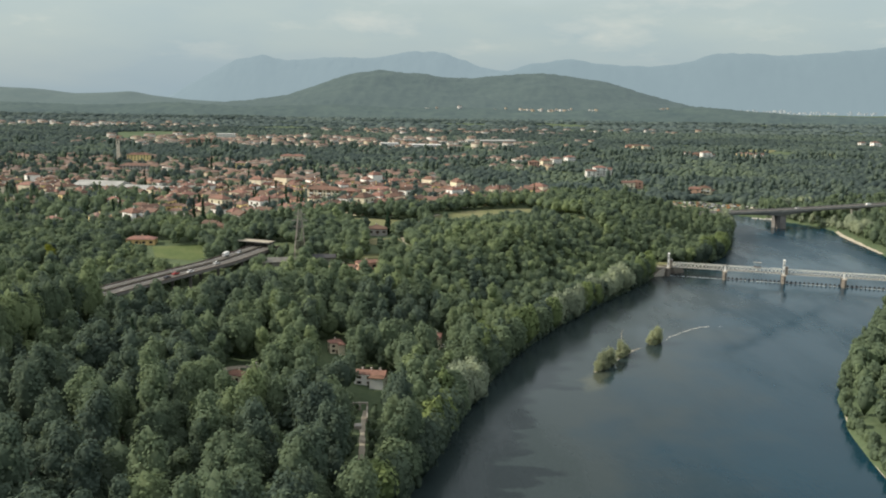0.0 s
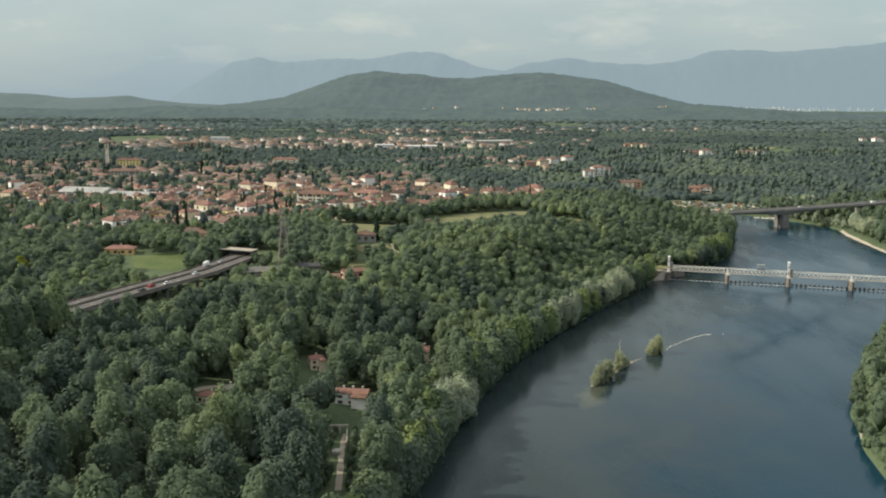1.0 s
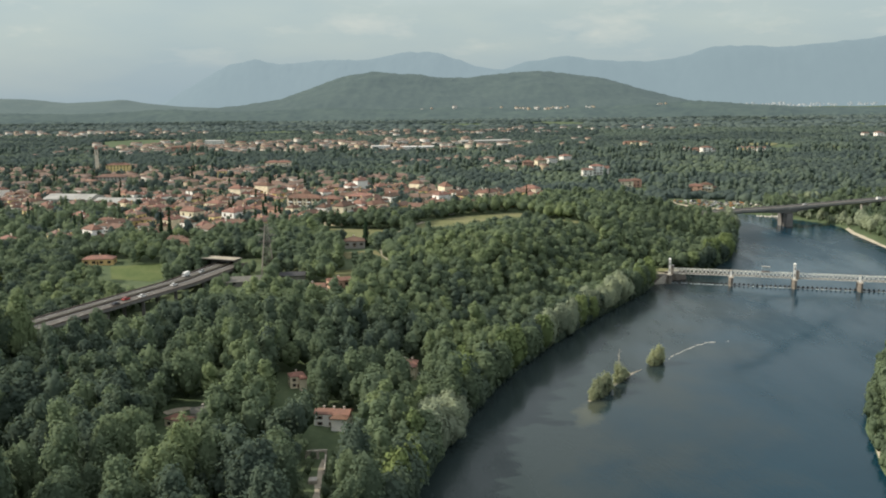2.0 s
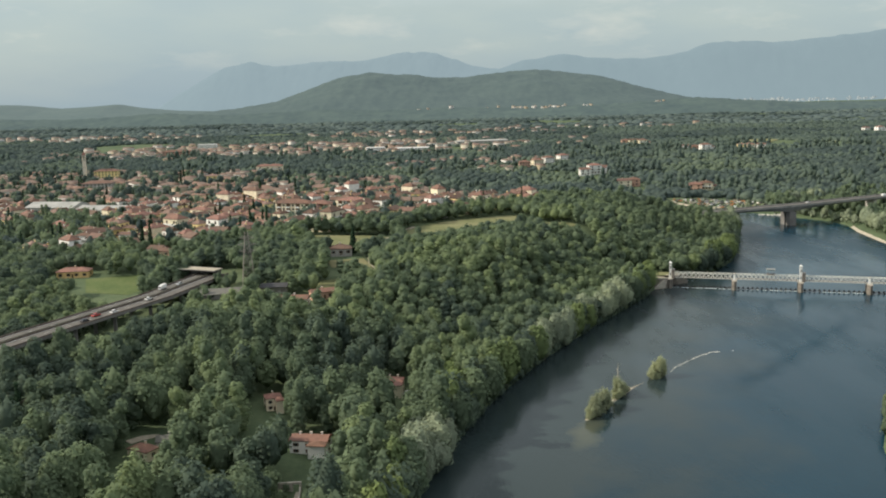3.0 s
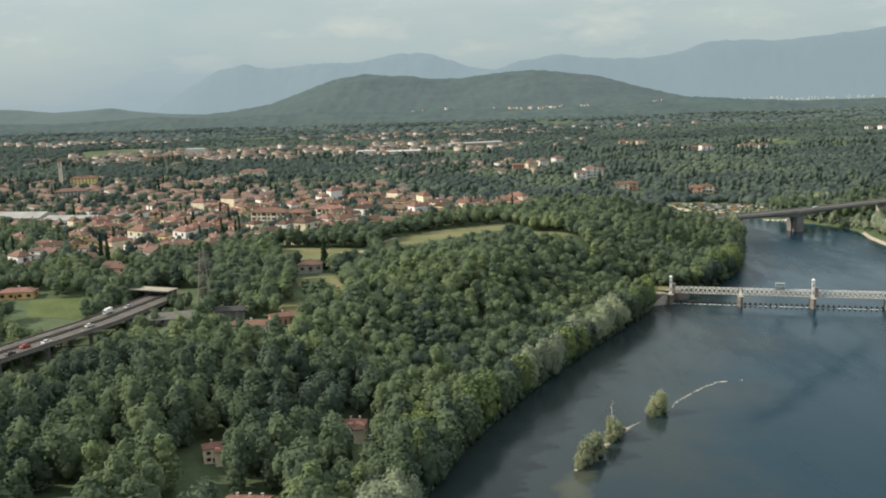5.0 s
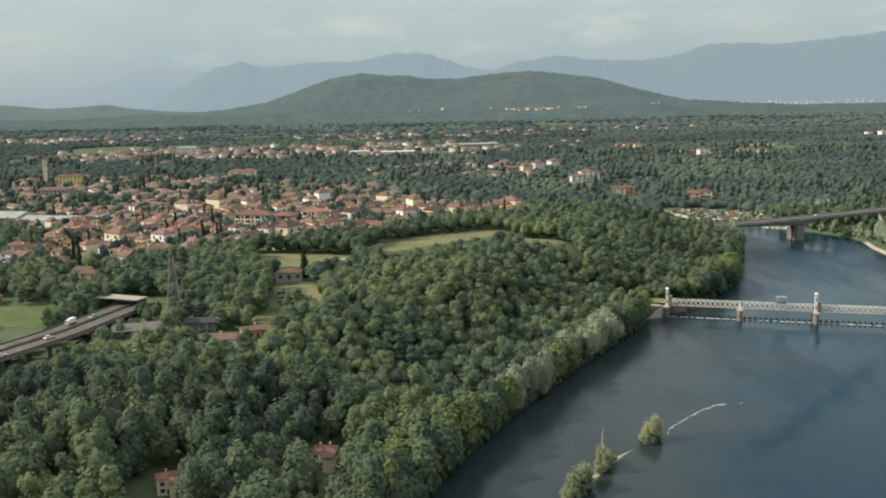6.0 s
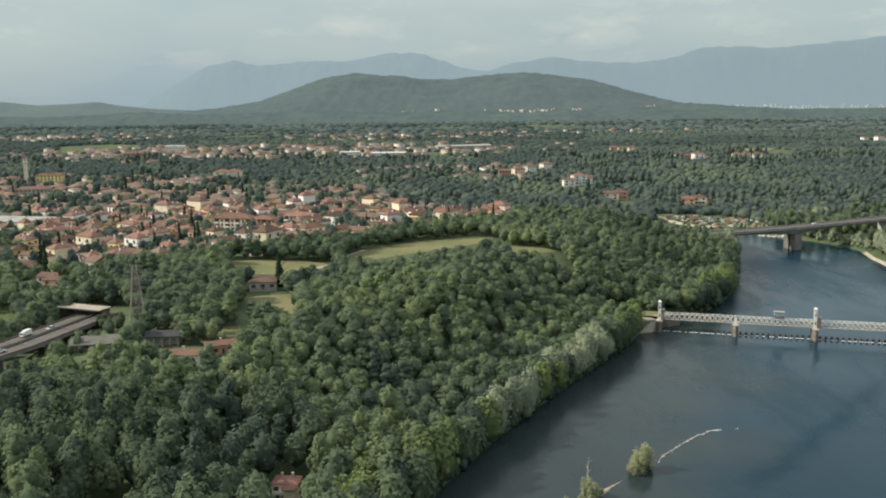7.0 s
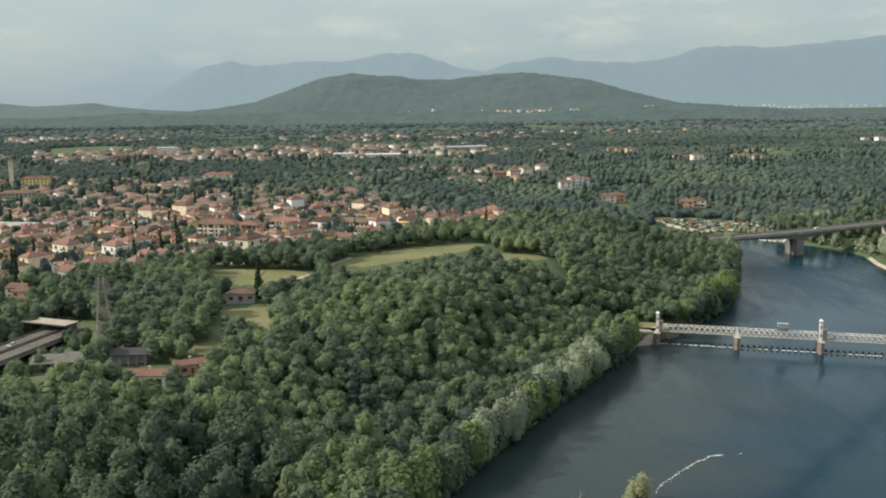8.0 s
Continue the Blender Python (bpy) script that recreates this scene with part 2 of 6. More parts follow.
PYLON_STEEL = surface("weathered_galvanised_steel", (0.30, 0.27, 0.24), (0.20, 0.18, 0.16))
TOWER = surface("tan_brick_and_stone", (0.78, 0.70, 0.58), (0.60, 0.52, 0.42), scale=0.3)
RUSTY = surface("rusty_lattice_steel", (0.16, 0.13, 0.11), (0.10, 0.08, 0.07))


def ground_material():
    m, nt, b = base_material("grass_and_soil", 0.95, 0, 0.1)
    co = place_node(nt)
    f = math_node(nt, "ADD", math_node(nt, "MULTIPLY", noise_node(nt, 0.012, 5, 0.6, co), 0.55), math_node(nt, "MULTIPLY", noise_node(nt, 0.35, 4, 0.6, co), 0.45))
    col = ramp_node(nt, f, ((0.35, (0.060, 0.088, 0.050)), (0.52, (0.085, 0.115, 0.062)), (0.72, (0.125, 0.145, 0.085))))
    nt.links.new(col, b.inputs["Base Color"])
    bp = nt.nodes.new("ShaderNodeBump")
    bp.inputs["Strength"].default_value, bp.inputs["Distance"].default_value = 0.6, 0.4
    nt.links.new(noise_node(nt, 0.8, 4, 0.6, co), bp.inputs["Height"])
    nt.links.new(bp.outputs["Normal"], b.inputs["Normal"])
    return m


def meadow_material():
    m, nt, b = base_material("mown_meadow", 0.95, 0, 0.1)
    co = place_node(nt)
    f = math_node(nt, "ADD", math_node(nt, "MULTIPLY", noise_node(nt, 0.03, 4, 0.6, co), 0.6), math_node(nt, "MULTIPLY", noise_node(nt, 0.6, 4, 0.6, co), 0.4))
    nt.links.new(ramp_node(nt, f, ((0.35, (0.115, 0.13, 0.058)), (0.5, (0.165, 0.17, 0.085)), (0.65, (0.23, 0.205, 0.12)))), b.inputs["Base Color"])
    return m


def lawn_material():
    m, nt, b = base_material("green_lawn", 0.95, 0, 0.1)
    co = place_node(nt)
    f = math_node(nt, "ADD", math_node(nt, "MULTIPLY", noise_node(nt, 0.05, 4, 0.6, co), 0.6), math_node(nt, "MULTIPLY", noise_node(nt, 0.8, 4, 0.6, co), 0.4))
    nt.links.new(ramp_node(nt, f, ((0.35, (0.070, 0.100, 0.040)), (0.5, (0.098, 0.128, 0.050)), (0.65, (0.13, 0.148, 0.068)))), b.inputs["Base Color"])
    return m


def water_material():
    m, nt, b = base_material("river_water", 0.07, 0, 0.3)
    co = place_node(nt)
    b.inputs["IOR"].default_value = 1.33
    wide = noise_node(nt, 0.011, 4, 0.55, co)
    deep = ramp_node(nt, wide, ((0.35, (0.001, 0.021, 0.037)), (0.65, (0.004, 0.029, 0.047))))
    # shallow, brownish water over gravel along the left bank
    shore = nt.nodes.new("ShaderNodeMapping")
    shore.inputs["Rotation"].default_value = (0, 0, radians(20.6))
    nt.links.new(co, shore.inputs["Vector"])
    side = nt.nodes.new("ShaderNodeSeparateXYZ")
    nt.links.new(shore.outputs["Vector"], side.inputs["Vector"])
    bed = math_node(nt, "ADD", math_node(nt, "MULTIPLY", side.outputs["X"], -0.008), math_node(nt, "MULTIPLY", noise_node(nt, 0.02, 4, 0.6, co), 1.1))
    bed = ramp_node(nt, bed, ((0.55, (0, 0, 0)), (1.0, (1, 1, 1))))
    col = mix_node(nt, bed, deep, (0.024, 0.036, 0.037))
    xy = nt.nodes.new("ShaderNodeSeparateXYZ")
    nt.links.new(co, xy.inputs["Vector"])
    wob = math_node(nt, "MULTIPLY", math_node(nt, "SUBTRACT", noise_node(nt, 0.05, 4, 0.6, co), 0.5), 16.0)

    def lies(kx, ky, k0):
        return math_node(nt, "ADD", math_node(nt, "ADD", math_node(nt, "MULTIPLY", xy.outputs["X"], kx), math_node(nt, "MULTIPLY", xy.outputs["Y"], ky)), k0)

    # sandy tongue under water below the shoal
    near = math_node(nt, "ADD", math_node(nt, "POWER", math_node(nt, "MULTIPLY", math_node(nt, "ADD", lies(0.95, -0.3, 46.0), wob), 0.16), 2.0), math_node(nt, "POWER", math_node(nt, "MULTIPLY", lies(0.3, 0.95, -385.0), 0.05), 2.0))
    col = mix_node(nt, ramp_node(nt, near, ((0.0, (0.7, 0.7, 0.7)), (1.0, (0, 0, 0)))), col, (0.075, 0.080, 0.052))
    nt.links.new(col, b.inputs["Base Color"])
    # line of water weed that dulls the surface
    gap = math_node(nt, "ABSOLUTE", math_node(nt, "ADD", lies(0.739, -0.674, 182.7), wob))
    span = math_node(nt, "ABSOLUTE", lies(0.674, 0.739, -484.0))
    weed = math_node(nt, "MULTIPLY", ramp_node(nt, math_node(nt, "MULTIPLY", gap, 0.1), ((0.1, (1, 1, 1)), (0.8, (0, 0, 0)))), ramp_node(nt, math_node(nt, "MULTIPLY", span, 0.01), ((0.55, (1, 1, 1)), (0.9, (0, 0, 0)))))
    nt.links.new(math_node(nt, "SUBTRACT", 0.26, math_node(nt, "MULTIPLY", weed, 0.14)), b.inputs["Specular IOR Level"])
    mp = nt.nodes.new("ShaderNodeMapping")
    mp.inputs["Rotation"].default_value = (0, 0, radians(-32))
    mp.inputs["Scale"].default_value = (1.0, 0.3, 1.0)
    nt.links.new(co, mp.inputs["Vector"])
    streak = noise_node(nt, 0.014, 6, 0.62, mp.outputs["Vector"])
    nt.links.new(ramp_node(nt, streak, ((0.42, (0.08, 0.08, 0.08)), (0.58, (0.34, 0.34, 0.34)))), b.inputs["Roughness"])
    rip = noise_node(nt, 0.5, 5, 0.65, mp.outputs["Vector"])
    calm = ramp_node(nt, streak, ((0.40, (0.25, 0.25, 0.25)), (0.62, (1, 1, 1))))
    bp = nt.nodes.new("ShaderNodeBump")
    bp.inputs["Distance"].default_value = 0.26
    nt.links.new(math_node(nt, "MULTIPLY", calm, 0.8), bp.inputs["Strength"])
    nt.links.new(rip, bp.inputs["Height"])
    nt.links.new(bp.outputs["Normal"], b.inputs["Normal"])
    return m


def by_house(name, stops):
    """A colour that differs from house to house."""
    m, nt, b = base_material(name, 0.85)
    at = nt.nodes.new("ShaderNodeAttribute")
    at.attribute_name = "tint"
    col = ramp_node(nt, at.outputs["Fac"], stops)
    nt.links.new(mix_node(nt, math_node(nt, "MULTIPLY", noise_node(nt, 0.4, 3, 0.6, place_node(nt)), 0.5), col, (0.2, 0.16, 0.12)), b.inputs["Base Color"])
    return m


WALL_MIX = by_house("mixed_plaster", ((0.0, (0.62, 0.55, 0.41)), (0.2, (0.46, 0.37, 0.29)), (0.4, (0.74, 0.73, 0.71)), (0.55, (0.48, 0.38, 0.25)), (0.7, (0.68, 0.63, 0.54)), (0.85, (0.76, 0.75, 0.73)), (0.93, (0.62, 0.52, 0.33)), (1.0, (0.44, 0.34, 0.28))))
ROOF_MIX = by_house("mixed_roof_tiles", ((0.0, (0.20, 0.112, 0.082)), (0.3, (0.13, 0.090, 0.076)), (0.5, (0.18, 0.118, 0.092)), (0.75, (0.14, 0.106, 0.092)), (1.0, (0.20, 0.110, 0.078))))
ROOF_DARK = surface("dark_slate_roof", (0.06, 0.06, 0.065), (0.04, 0.04, 0.042))
RUBBER = surface("tyre_rubber", (0.02, 0.02, 0.02))
DEADWOOD = surface("bleached_deadwood", (0.5, 0.46, 0.38), (0.3, 0.27, 0.22))
STONE_PALE = surface("pale_river_stone", (0.62, 0.6, 0.54), (0.42, 0.4, 0.35), scale=1.5, vary=0.2)
GROUND, MEADOW, LAWN, WATER = ground_material(), meadow_material(), lawn_material(), water_material()


# ---------------------------------------------------------------- mesh helpers
def array_mesh(name, verts, faces, tint=None, sm=False):
    """A mesh from arrays: verts n x 3, faces m x 3 or m x 4."""
    me = bpy.data.meshes.new(name)
    verts, faces = np.asarray(verts, np.float32), np.asarray(faces, np.int32)
    k = faces.shape[1]
    me.vertices.add(len(verts))
    me.vertices.foreach_set("co", verts.ravel())
    me.loops.add(faces.size)
    me.loops.foreach_set("vertex_index", faces.ravel())
    me.polygons.add(len(faces))
    me.polygons.foreach_set("loop_start", np.arange(0, faces.size, k, dtype=np.int32))
    me.polygons.foreach_set("loop_total", np.full(len(faces), k, np.int32))
    if sm:
        me.polygons.foreach_set("use_smooth", np.ones(len(faces), bool))
    if tint is not None:
        a = me.attributes.new("tint", "FLOAT", "POINT")
        a.data.foreach_set("value", np.asarray(tint, np.float32))
    me.update()
    me.validate()
    return me


def array_part(name, verts, faces, material, parent=None, label="", sm=False, tint=None):
    me = array_mesh(name, verts, faces, tint, sm)
    me.materials.append(material)
    ob = new(name, me)
    if parent is not None:
        ob.parent = parent
    return tagged(ob, label)


def part(name, bm, material, parent=None, label="", sm=False):
    """Links a bmesh as one mesh object under a thing or a part."""
    me = bpy.data.meshes.new(name)
    bmesh.ops.recalc_face_normals(bm, faces=bm.faces)
    bm.to_mesh(me)
    bm.free()
    if sm:
        me.polygons.foreach_set("use_smooth", np.ones(len(me.polygons), bool))
    for mat in material if isinstance(material, (list, tuple)) else (material,):
        me.materials.append(mat)
    ob = new(name, me)
    if parent is not None:
        ob.parent = parent
    return tagged(ob, label)


def thing(name, m=None):
    ob = new(name)
    ob.empty_display_size = 0.5
    if m is not None:
        ob.matrix_basis = m
    return ob


def box(bm, x0, y0, z0, x1, y1, z1, slot=0):
    vs = [bm.verts.new((x, y, z)) for z in (z0, z1) for x, y in ((x0, y0), (x1, y0), (x1, y1), (x0, y1))]
    for q in ((3, 2, 1, 0), (4, 5, 6, 7), (0, 1, 5, 4), (1, 2, 6, 5), (2, 3, 7, 6), (3, 0, 4, 7)):
        bm.faces.new([vs[i] for i in q]).material_index = slot
    return bm


def bar(bm, a, b, w, h=None):
    """A straight bar of rectangular section from a to b."""
    a, b = Vector(a), Vector(b)
    h = h or w
    d = (b - a).normalized()
    side = d.cross(Vector((0, 0, 1)))
    side = side.normalized() if side.length > 1e-4 else Vector((1, 0, 0))
    up = side.cross(d).normalized()
    vs = [bm.verts.new(p + side * sx * w / 2 + up * sz * h / 2) for p in (a, b) for sx, sz in ((-1, -1), (1, -1), (1, 1), (-1, 1))]
    for q in ((3, 2, 1, 0), (4, 5, 6, 7), (0, 1, 5, 4), (1, 2, 6, 5), (2, 3, 7, 6), (3, 0, 4, 7)):
        bm.faces.new([vs[i] for i in q])
    return bm


def tube(bm, pts, radii, n=7):
    rings = []
    for i, p in enumerate(pts):
        p = Vector(p)
        d = (Vector(pts[min(i + 1, len(pts) - 1)]) - Vector(pts[max(i - 1, 0)])).normalized()
        s = d.cross(Vector((0.3, 1, 0.1))).normalized()
        u = s.cross(d)
        rings.append([bm.verts.new(p + (s * math.cos(a) + u * math.sin(a)) * radii[i]) for a in (2 * math.pi * k / n for k in range(n))])
    for r0, r1 in zip(rings, rings[1:]):
        for k in range(n):
            bm.faces.new((r0[k], r0[(k + 1) % n], r1[(k + 1) % n], r1[k]))
    bm.faces.new(rings[-1])
    bm.faces.new(rings[0][::-1])
    return bm


def ground_at(x, y):
    return float(ground_height(x, y))


# ---------------------------------------------------------------- ground, water
def build_ground():
    ys = np.concatenate([np.linspace(-700, 140, 60), np.arange(150, 1100, 5.0), 1100 + 3870 * np.linspace(0, 1, 70) ** 1.8])
    s = np.linspace(-1, 1, 241)
    yy = np.repeat(ys[:, None], len(s), 1)
    xx = s[None] * (420 + 0.95 * np.maximum(yy, 0)) + 40
    zz = ground_height(xx, yy)
    n, k = yy.shape
    idx = np.arange(n * k).reshape(n, k)
    faces = np.stack([idx[:-1, :-1], idx[:-1, 1:], idx[1:, 1:], idx[1:, :-1]], -1).reshape(-1, 4)
    ob = array_part("ground", np.stack([xx, yy, zz], -1).reshape(-1, 3), faces, GROUND, sm=True)
    tagged(ob, "rolling green land of grass and soil beside a river", "ground", kind="structure")
    w = array_part("water", [(-420, -700, 0), (620, -700, 0), (620, 1150, 0), (-420, 1150, 0)], [(0, 1, 2, 3)], WATER)
    tagged(w, "calm slate-blue river water with faint ripples", "river", kind="structure")


build_ground()


def patch(name, label, outline, material, lift=0.15, cat="field"):
    """A flat-lying piece of land cover that follows the ground inside an outline."""
    bm = bmesh.new()
    f = bm.faces.new([bm.verts.new((x, y, 0)) for x, y in outline])
    bmesh.ops.triangulate(bm, faces=[f])
    bmesh.ops.subdivide_edges(bm, edges=bm.edges, cuts=5, use_grid_fill=True)
    bmesh.ops.triangulate(bm, faces=bm.faces)
    for v in bm.verts:
        v.co.z = ground_at(v.co.x, v.co.y) + lift
    return tagged(part(name, bm, material), label, cat, kind="structure")


FIELDS = {
    "meadow": [(-4, 683), (-4, 720), (15, 745), (43, 769), (77, 787), (92, 782), (84, 757), (67, 741), (33, 716)],
    "meadow_east": [(84, 746), (121, 722), (124, 713), (115, 705), (89, 709), (82, 724)],
    "meadow_west": [(-70, 694), (-30, 697), (-6, 682), (-23, 651), (-47, 650), (-62, 668)],
    "villa_lawn": [(-43, 592), (-22, 597), (-16, 575), (-13, 558), (-26, 569), (-38, 574)],
    "yard_lawn": [(-47, 541), (-31, 548), (-24, 534), (-35, 526)],
    "field_north": [(590, 1765), (634, 1750), (696, 1850), (690, 1880), (634, 1890)],
    "field_east": [(688, 1700), (760, 1735), (772, 1762), (716, 1750)],
    "motorway_lawn": [(-180, 586), (-151, 592), (-136, 565), (-145, 552), (-170, 558)],
}
for fname, outline in FIELDS.items():
    lawn = fname == "motorway_lawn"
    patch("ground_" + fname, "plain green lawn beside trees" if lawn else "sunlit yellow-green mown meadow beside trees", outline, LAWN if lawn else MEADOW, 1.0 if outline[0][1] > 1400 else 0.15)

MOTORWAY = [(-202, 320), (-151, 446), (-119, 518), (-106.5, 562), (-103.5, 573)]
BUILT = []     # circles (x, y, r) that stay free of trees


def inside(poly, x, y):
    hit = np.zeros(np.shape(x), bool)
    for (x0, y0), (x1, y1) in zip(poly, poly[1:] + poly[:1]):
        cross = ((y0 > y) != (y1 > y))
        hit ^= cross & (x < (x1 - x0) * (y - y0) / ((y1 - y0) or 1e-9) + x0)
    return hit


def line_gap(line, x, y):
    best = np.full(np.shape(x), 1e9)
    for (x0, y0), (x1, y1) in zip(line, line[1:]):
        dx, dy = x1 - x0, y1 - y0
        t = np.clip(((x - x0) * dx + (y - y0) * dy) / (dx * dx + dy * dy), 0, 1)
        best = np.minimum(best, np.hypot(x - x0 - t * dx, y - y0 - t * dy))
    return best


# ---------------------------------------------------------------- distance: hills and mountains
def ridge(name, label, y0, depth, knots, material, rough, seed, base=20.0, cols=260, fine=0.0, crag=0.15, wave=16):
    """A range of hills: a crest line over x, falling to front and back, with spurs."""
    kx, kz = zip(*knots)
    xs = np.linspace(kx[0], kx[-1], cols)
    crest = np.interp(xs, kx, kz)
    ker = np.hanning(9)
    crest = np.convolve(np.pad(crest, 4, "edge"), ker / ker.sum(), "valid")
    t = np.linspace(-1, 0.6, 70 if fine else 34)
    v = np.zeros((len(t), len(xs), 3))
    for i, ti in enumerate(t):
        fall = math.cos(min(abs(ti), 1) * math.pi / 2) ** 1.2
        for j, x in enumerate(xs):
            n = noise.fractal(Vector((x / 420, ti * depth / 300, seed)), 1.0, 2.0, 5)
            z = base + (crest[j] - base) * fall * (1 + rough * n * (crag + (1 - crag) * min(1, abs(ti) * 3)))
            if fine:
                z += fine * noise.fractal(Vector((x / wave, ti * depth / (1.4 * wave), seed)), 1.0, 2.0, 3)
            v[i, j] = (x + 30 * n, y0 + ti * depth, z if abs(ti) < 0.97 else base - 25)
    n, k = len(t), len(xs)
    idx = np.arange(n * k).reshape(n, k)
    faces = np.stack([idx[:-1, :-1], idx[:-1, 1:], idx[1:, 1:], idx[1:, :-1]], -1).reshape(-1, 4)
    ob = array_part(name, v.reshape(-1, 3), faces, material, sm=True)
    return tagged(ob, label, "hill", kind="structure"), v


# colour of the haze, given to far surfaces as emission
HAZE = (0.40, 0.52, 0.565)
HILL_MAT = hazy("hazed_wooded_hill", ((0.020, 0.032, 0.025), (0.040, 0.055, 0.042)), HAZE, 0.20)
LOW_HILL_MAT = hazy("low_hazed_wooded_hill", ((0.03, 0.045, 0.035), (0.05, 0.065, 0.05)), HAZE, 0.235)
# the bluest of the far leaves, again haze painted into the base colour
LEAF_FAR_HAZE_BLUE = foliage("haze_blue_woods_leaf", (0.098, 0.134, 0.144), (0.128, 0.168, 0.158), (0.164, 0.205, 0.170), grain=0.1, patch=0.004, through_light=0.36)
# far plaster and roofs that glow, with the haze put into the surface
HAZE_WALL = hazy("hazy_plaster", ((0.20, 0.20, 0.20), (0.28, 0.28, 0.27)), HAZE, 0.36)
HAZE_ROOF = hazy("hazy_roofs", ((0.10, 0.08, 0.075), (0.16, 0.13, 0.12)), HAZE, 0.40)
# farthest woods: the haze is a weak emission of the leaves themselves
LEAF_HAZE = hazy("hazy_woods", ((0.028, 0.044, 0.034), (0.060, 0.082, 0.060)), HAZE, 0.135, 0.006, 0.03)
# foothills and mountains: emission on the slopes replaces the haze before them
FOOT_MAT = hazy("hazed_wooded_foothills", ((0.016, 0.028, 0.022), (0.042, 0.060, 0.042)), HAZE, 0.175, 0.008, 0.04)
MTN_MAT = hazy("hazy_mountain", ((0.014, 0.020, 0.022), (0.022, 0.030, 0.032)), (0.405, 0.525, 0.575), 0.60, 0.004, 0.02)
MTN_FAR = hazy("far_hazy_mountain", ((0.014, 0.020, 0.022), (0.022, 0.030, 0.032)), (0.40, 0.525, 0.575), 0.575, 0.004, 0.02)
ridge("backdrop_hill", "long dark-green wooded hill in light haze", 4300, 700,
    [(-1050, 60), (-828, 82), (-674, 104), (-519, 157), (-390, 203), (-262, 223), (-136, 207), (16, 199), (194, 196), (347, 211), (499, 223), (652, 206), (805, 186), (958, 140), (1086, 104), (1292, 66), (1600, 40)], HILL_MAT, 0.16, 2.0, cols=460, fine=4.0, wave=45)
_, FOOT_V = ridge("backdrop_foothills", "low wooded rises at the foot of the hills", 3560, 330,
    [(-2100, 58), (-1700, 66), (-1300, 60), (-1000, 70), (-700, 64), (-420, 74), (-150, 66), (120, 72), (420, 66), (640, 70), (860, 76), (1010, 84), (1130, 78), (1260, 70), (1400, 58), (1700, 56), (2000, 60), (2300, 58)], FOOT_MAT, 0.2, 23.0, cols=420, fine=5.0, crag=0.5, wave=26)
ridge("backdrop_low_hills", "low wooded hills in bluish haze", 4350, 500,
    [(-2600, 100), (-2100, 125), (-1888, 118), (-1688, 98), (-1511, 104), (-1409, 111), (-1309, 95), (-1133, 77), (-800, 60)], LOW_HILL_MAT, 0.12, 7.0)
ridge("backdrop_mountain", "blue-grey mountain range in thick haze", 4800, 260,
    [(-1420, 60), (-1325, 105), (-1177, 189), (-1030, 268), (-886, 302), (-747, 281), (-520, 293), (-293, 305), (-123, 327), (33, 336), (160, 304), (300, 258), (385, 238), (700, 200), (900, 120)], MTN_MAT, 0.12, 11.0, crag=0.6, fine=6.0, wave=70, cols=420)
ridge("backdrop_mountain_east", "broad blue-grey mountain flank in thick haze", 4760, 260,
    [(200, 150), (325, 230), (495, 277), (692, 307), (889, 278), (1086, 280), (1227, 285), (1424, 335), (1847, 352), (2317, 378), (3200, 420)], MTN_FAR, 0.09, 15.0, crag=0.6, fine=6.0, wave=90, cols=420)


# ---------------------------------------------------------------- trees
ICO = {}


def ico(sub):
    if sub not in ICO:
        bm = bmesh.new()
        bmesh.ops.create_icosphere(bm, subdivisions=sub, radius=1)
        bm.verts.index_update()
        ICO[sub] = (np.array([v.co[:] for v in bm.verts]), np.array([[v.index for v in f.verts] for f in bm.faces]))
        bm.free()
    return ICO[sub]


def unit(rng, n):
    v = rng.normal(size=(n, 3))
    return v / np.linalg.norm(v, axis=1)[:, None]


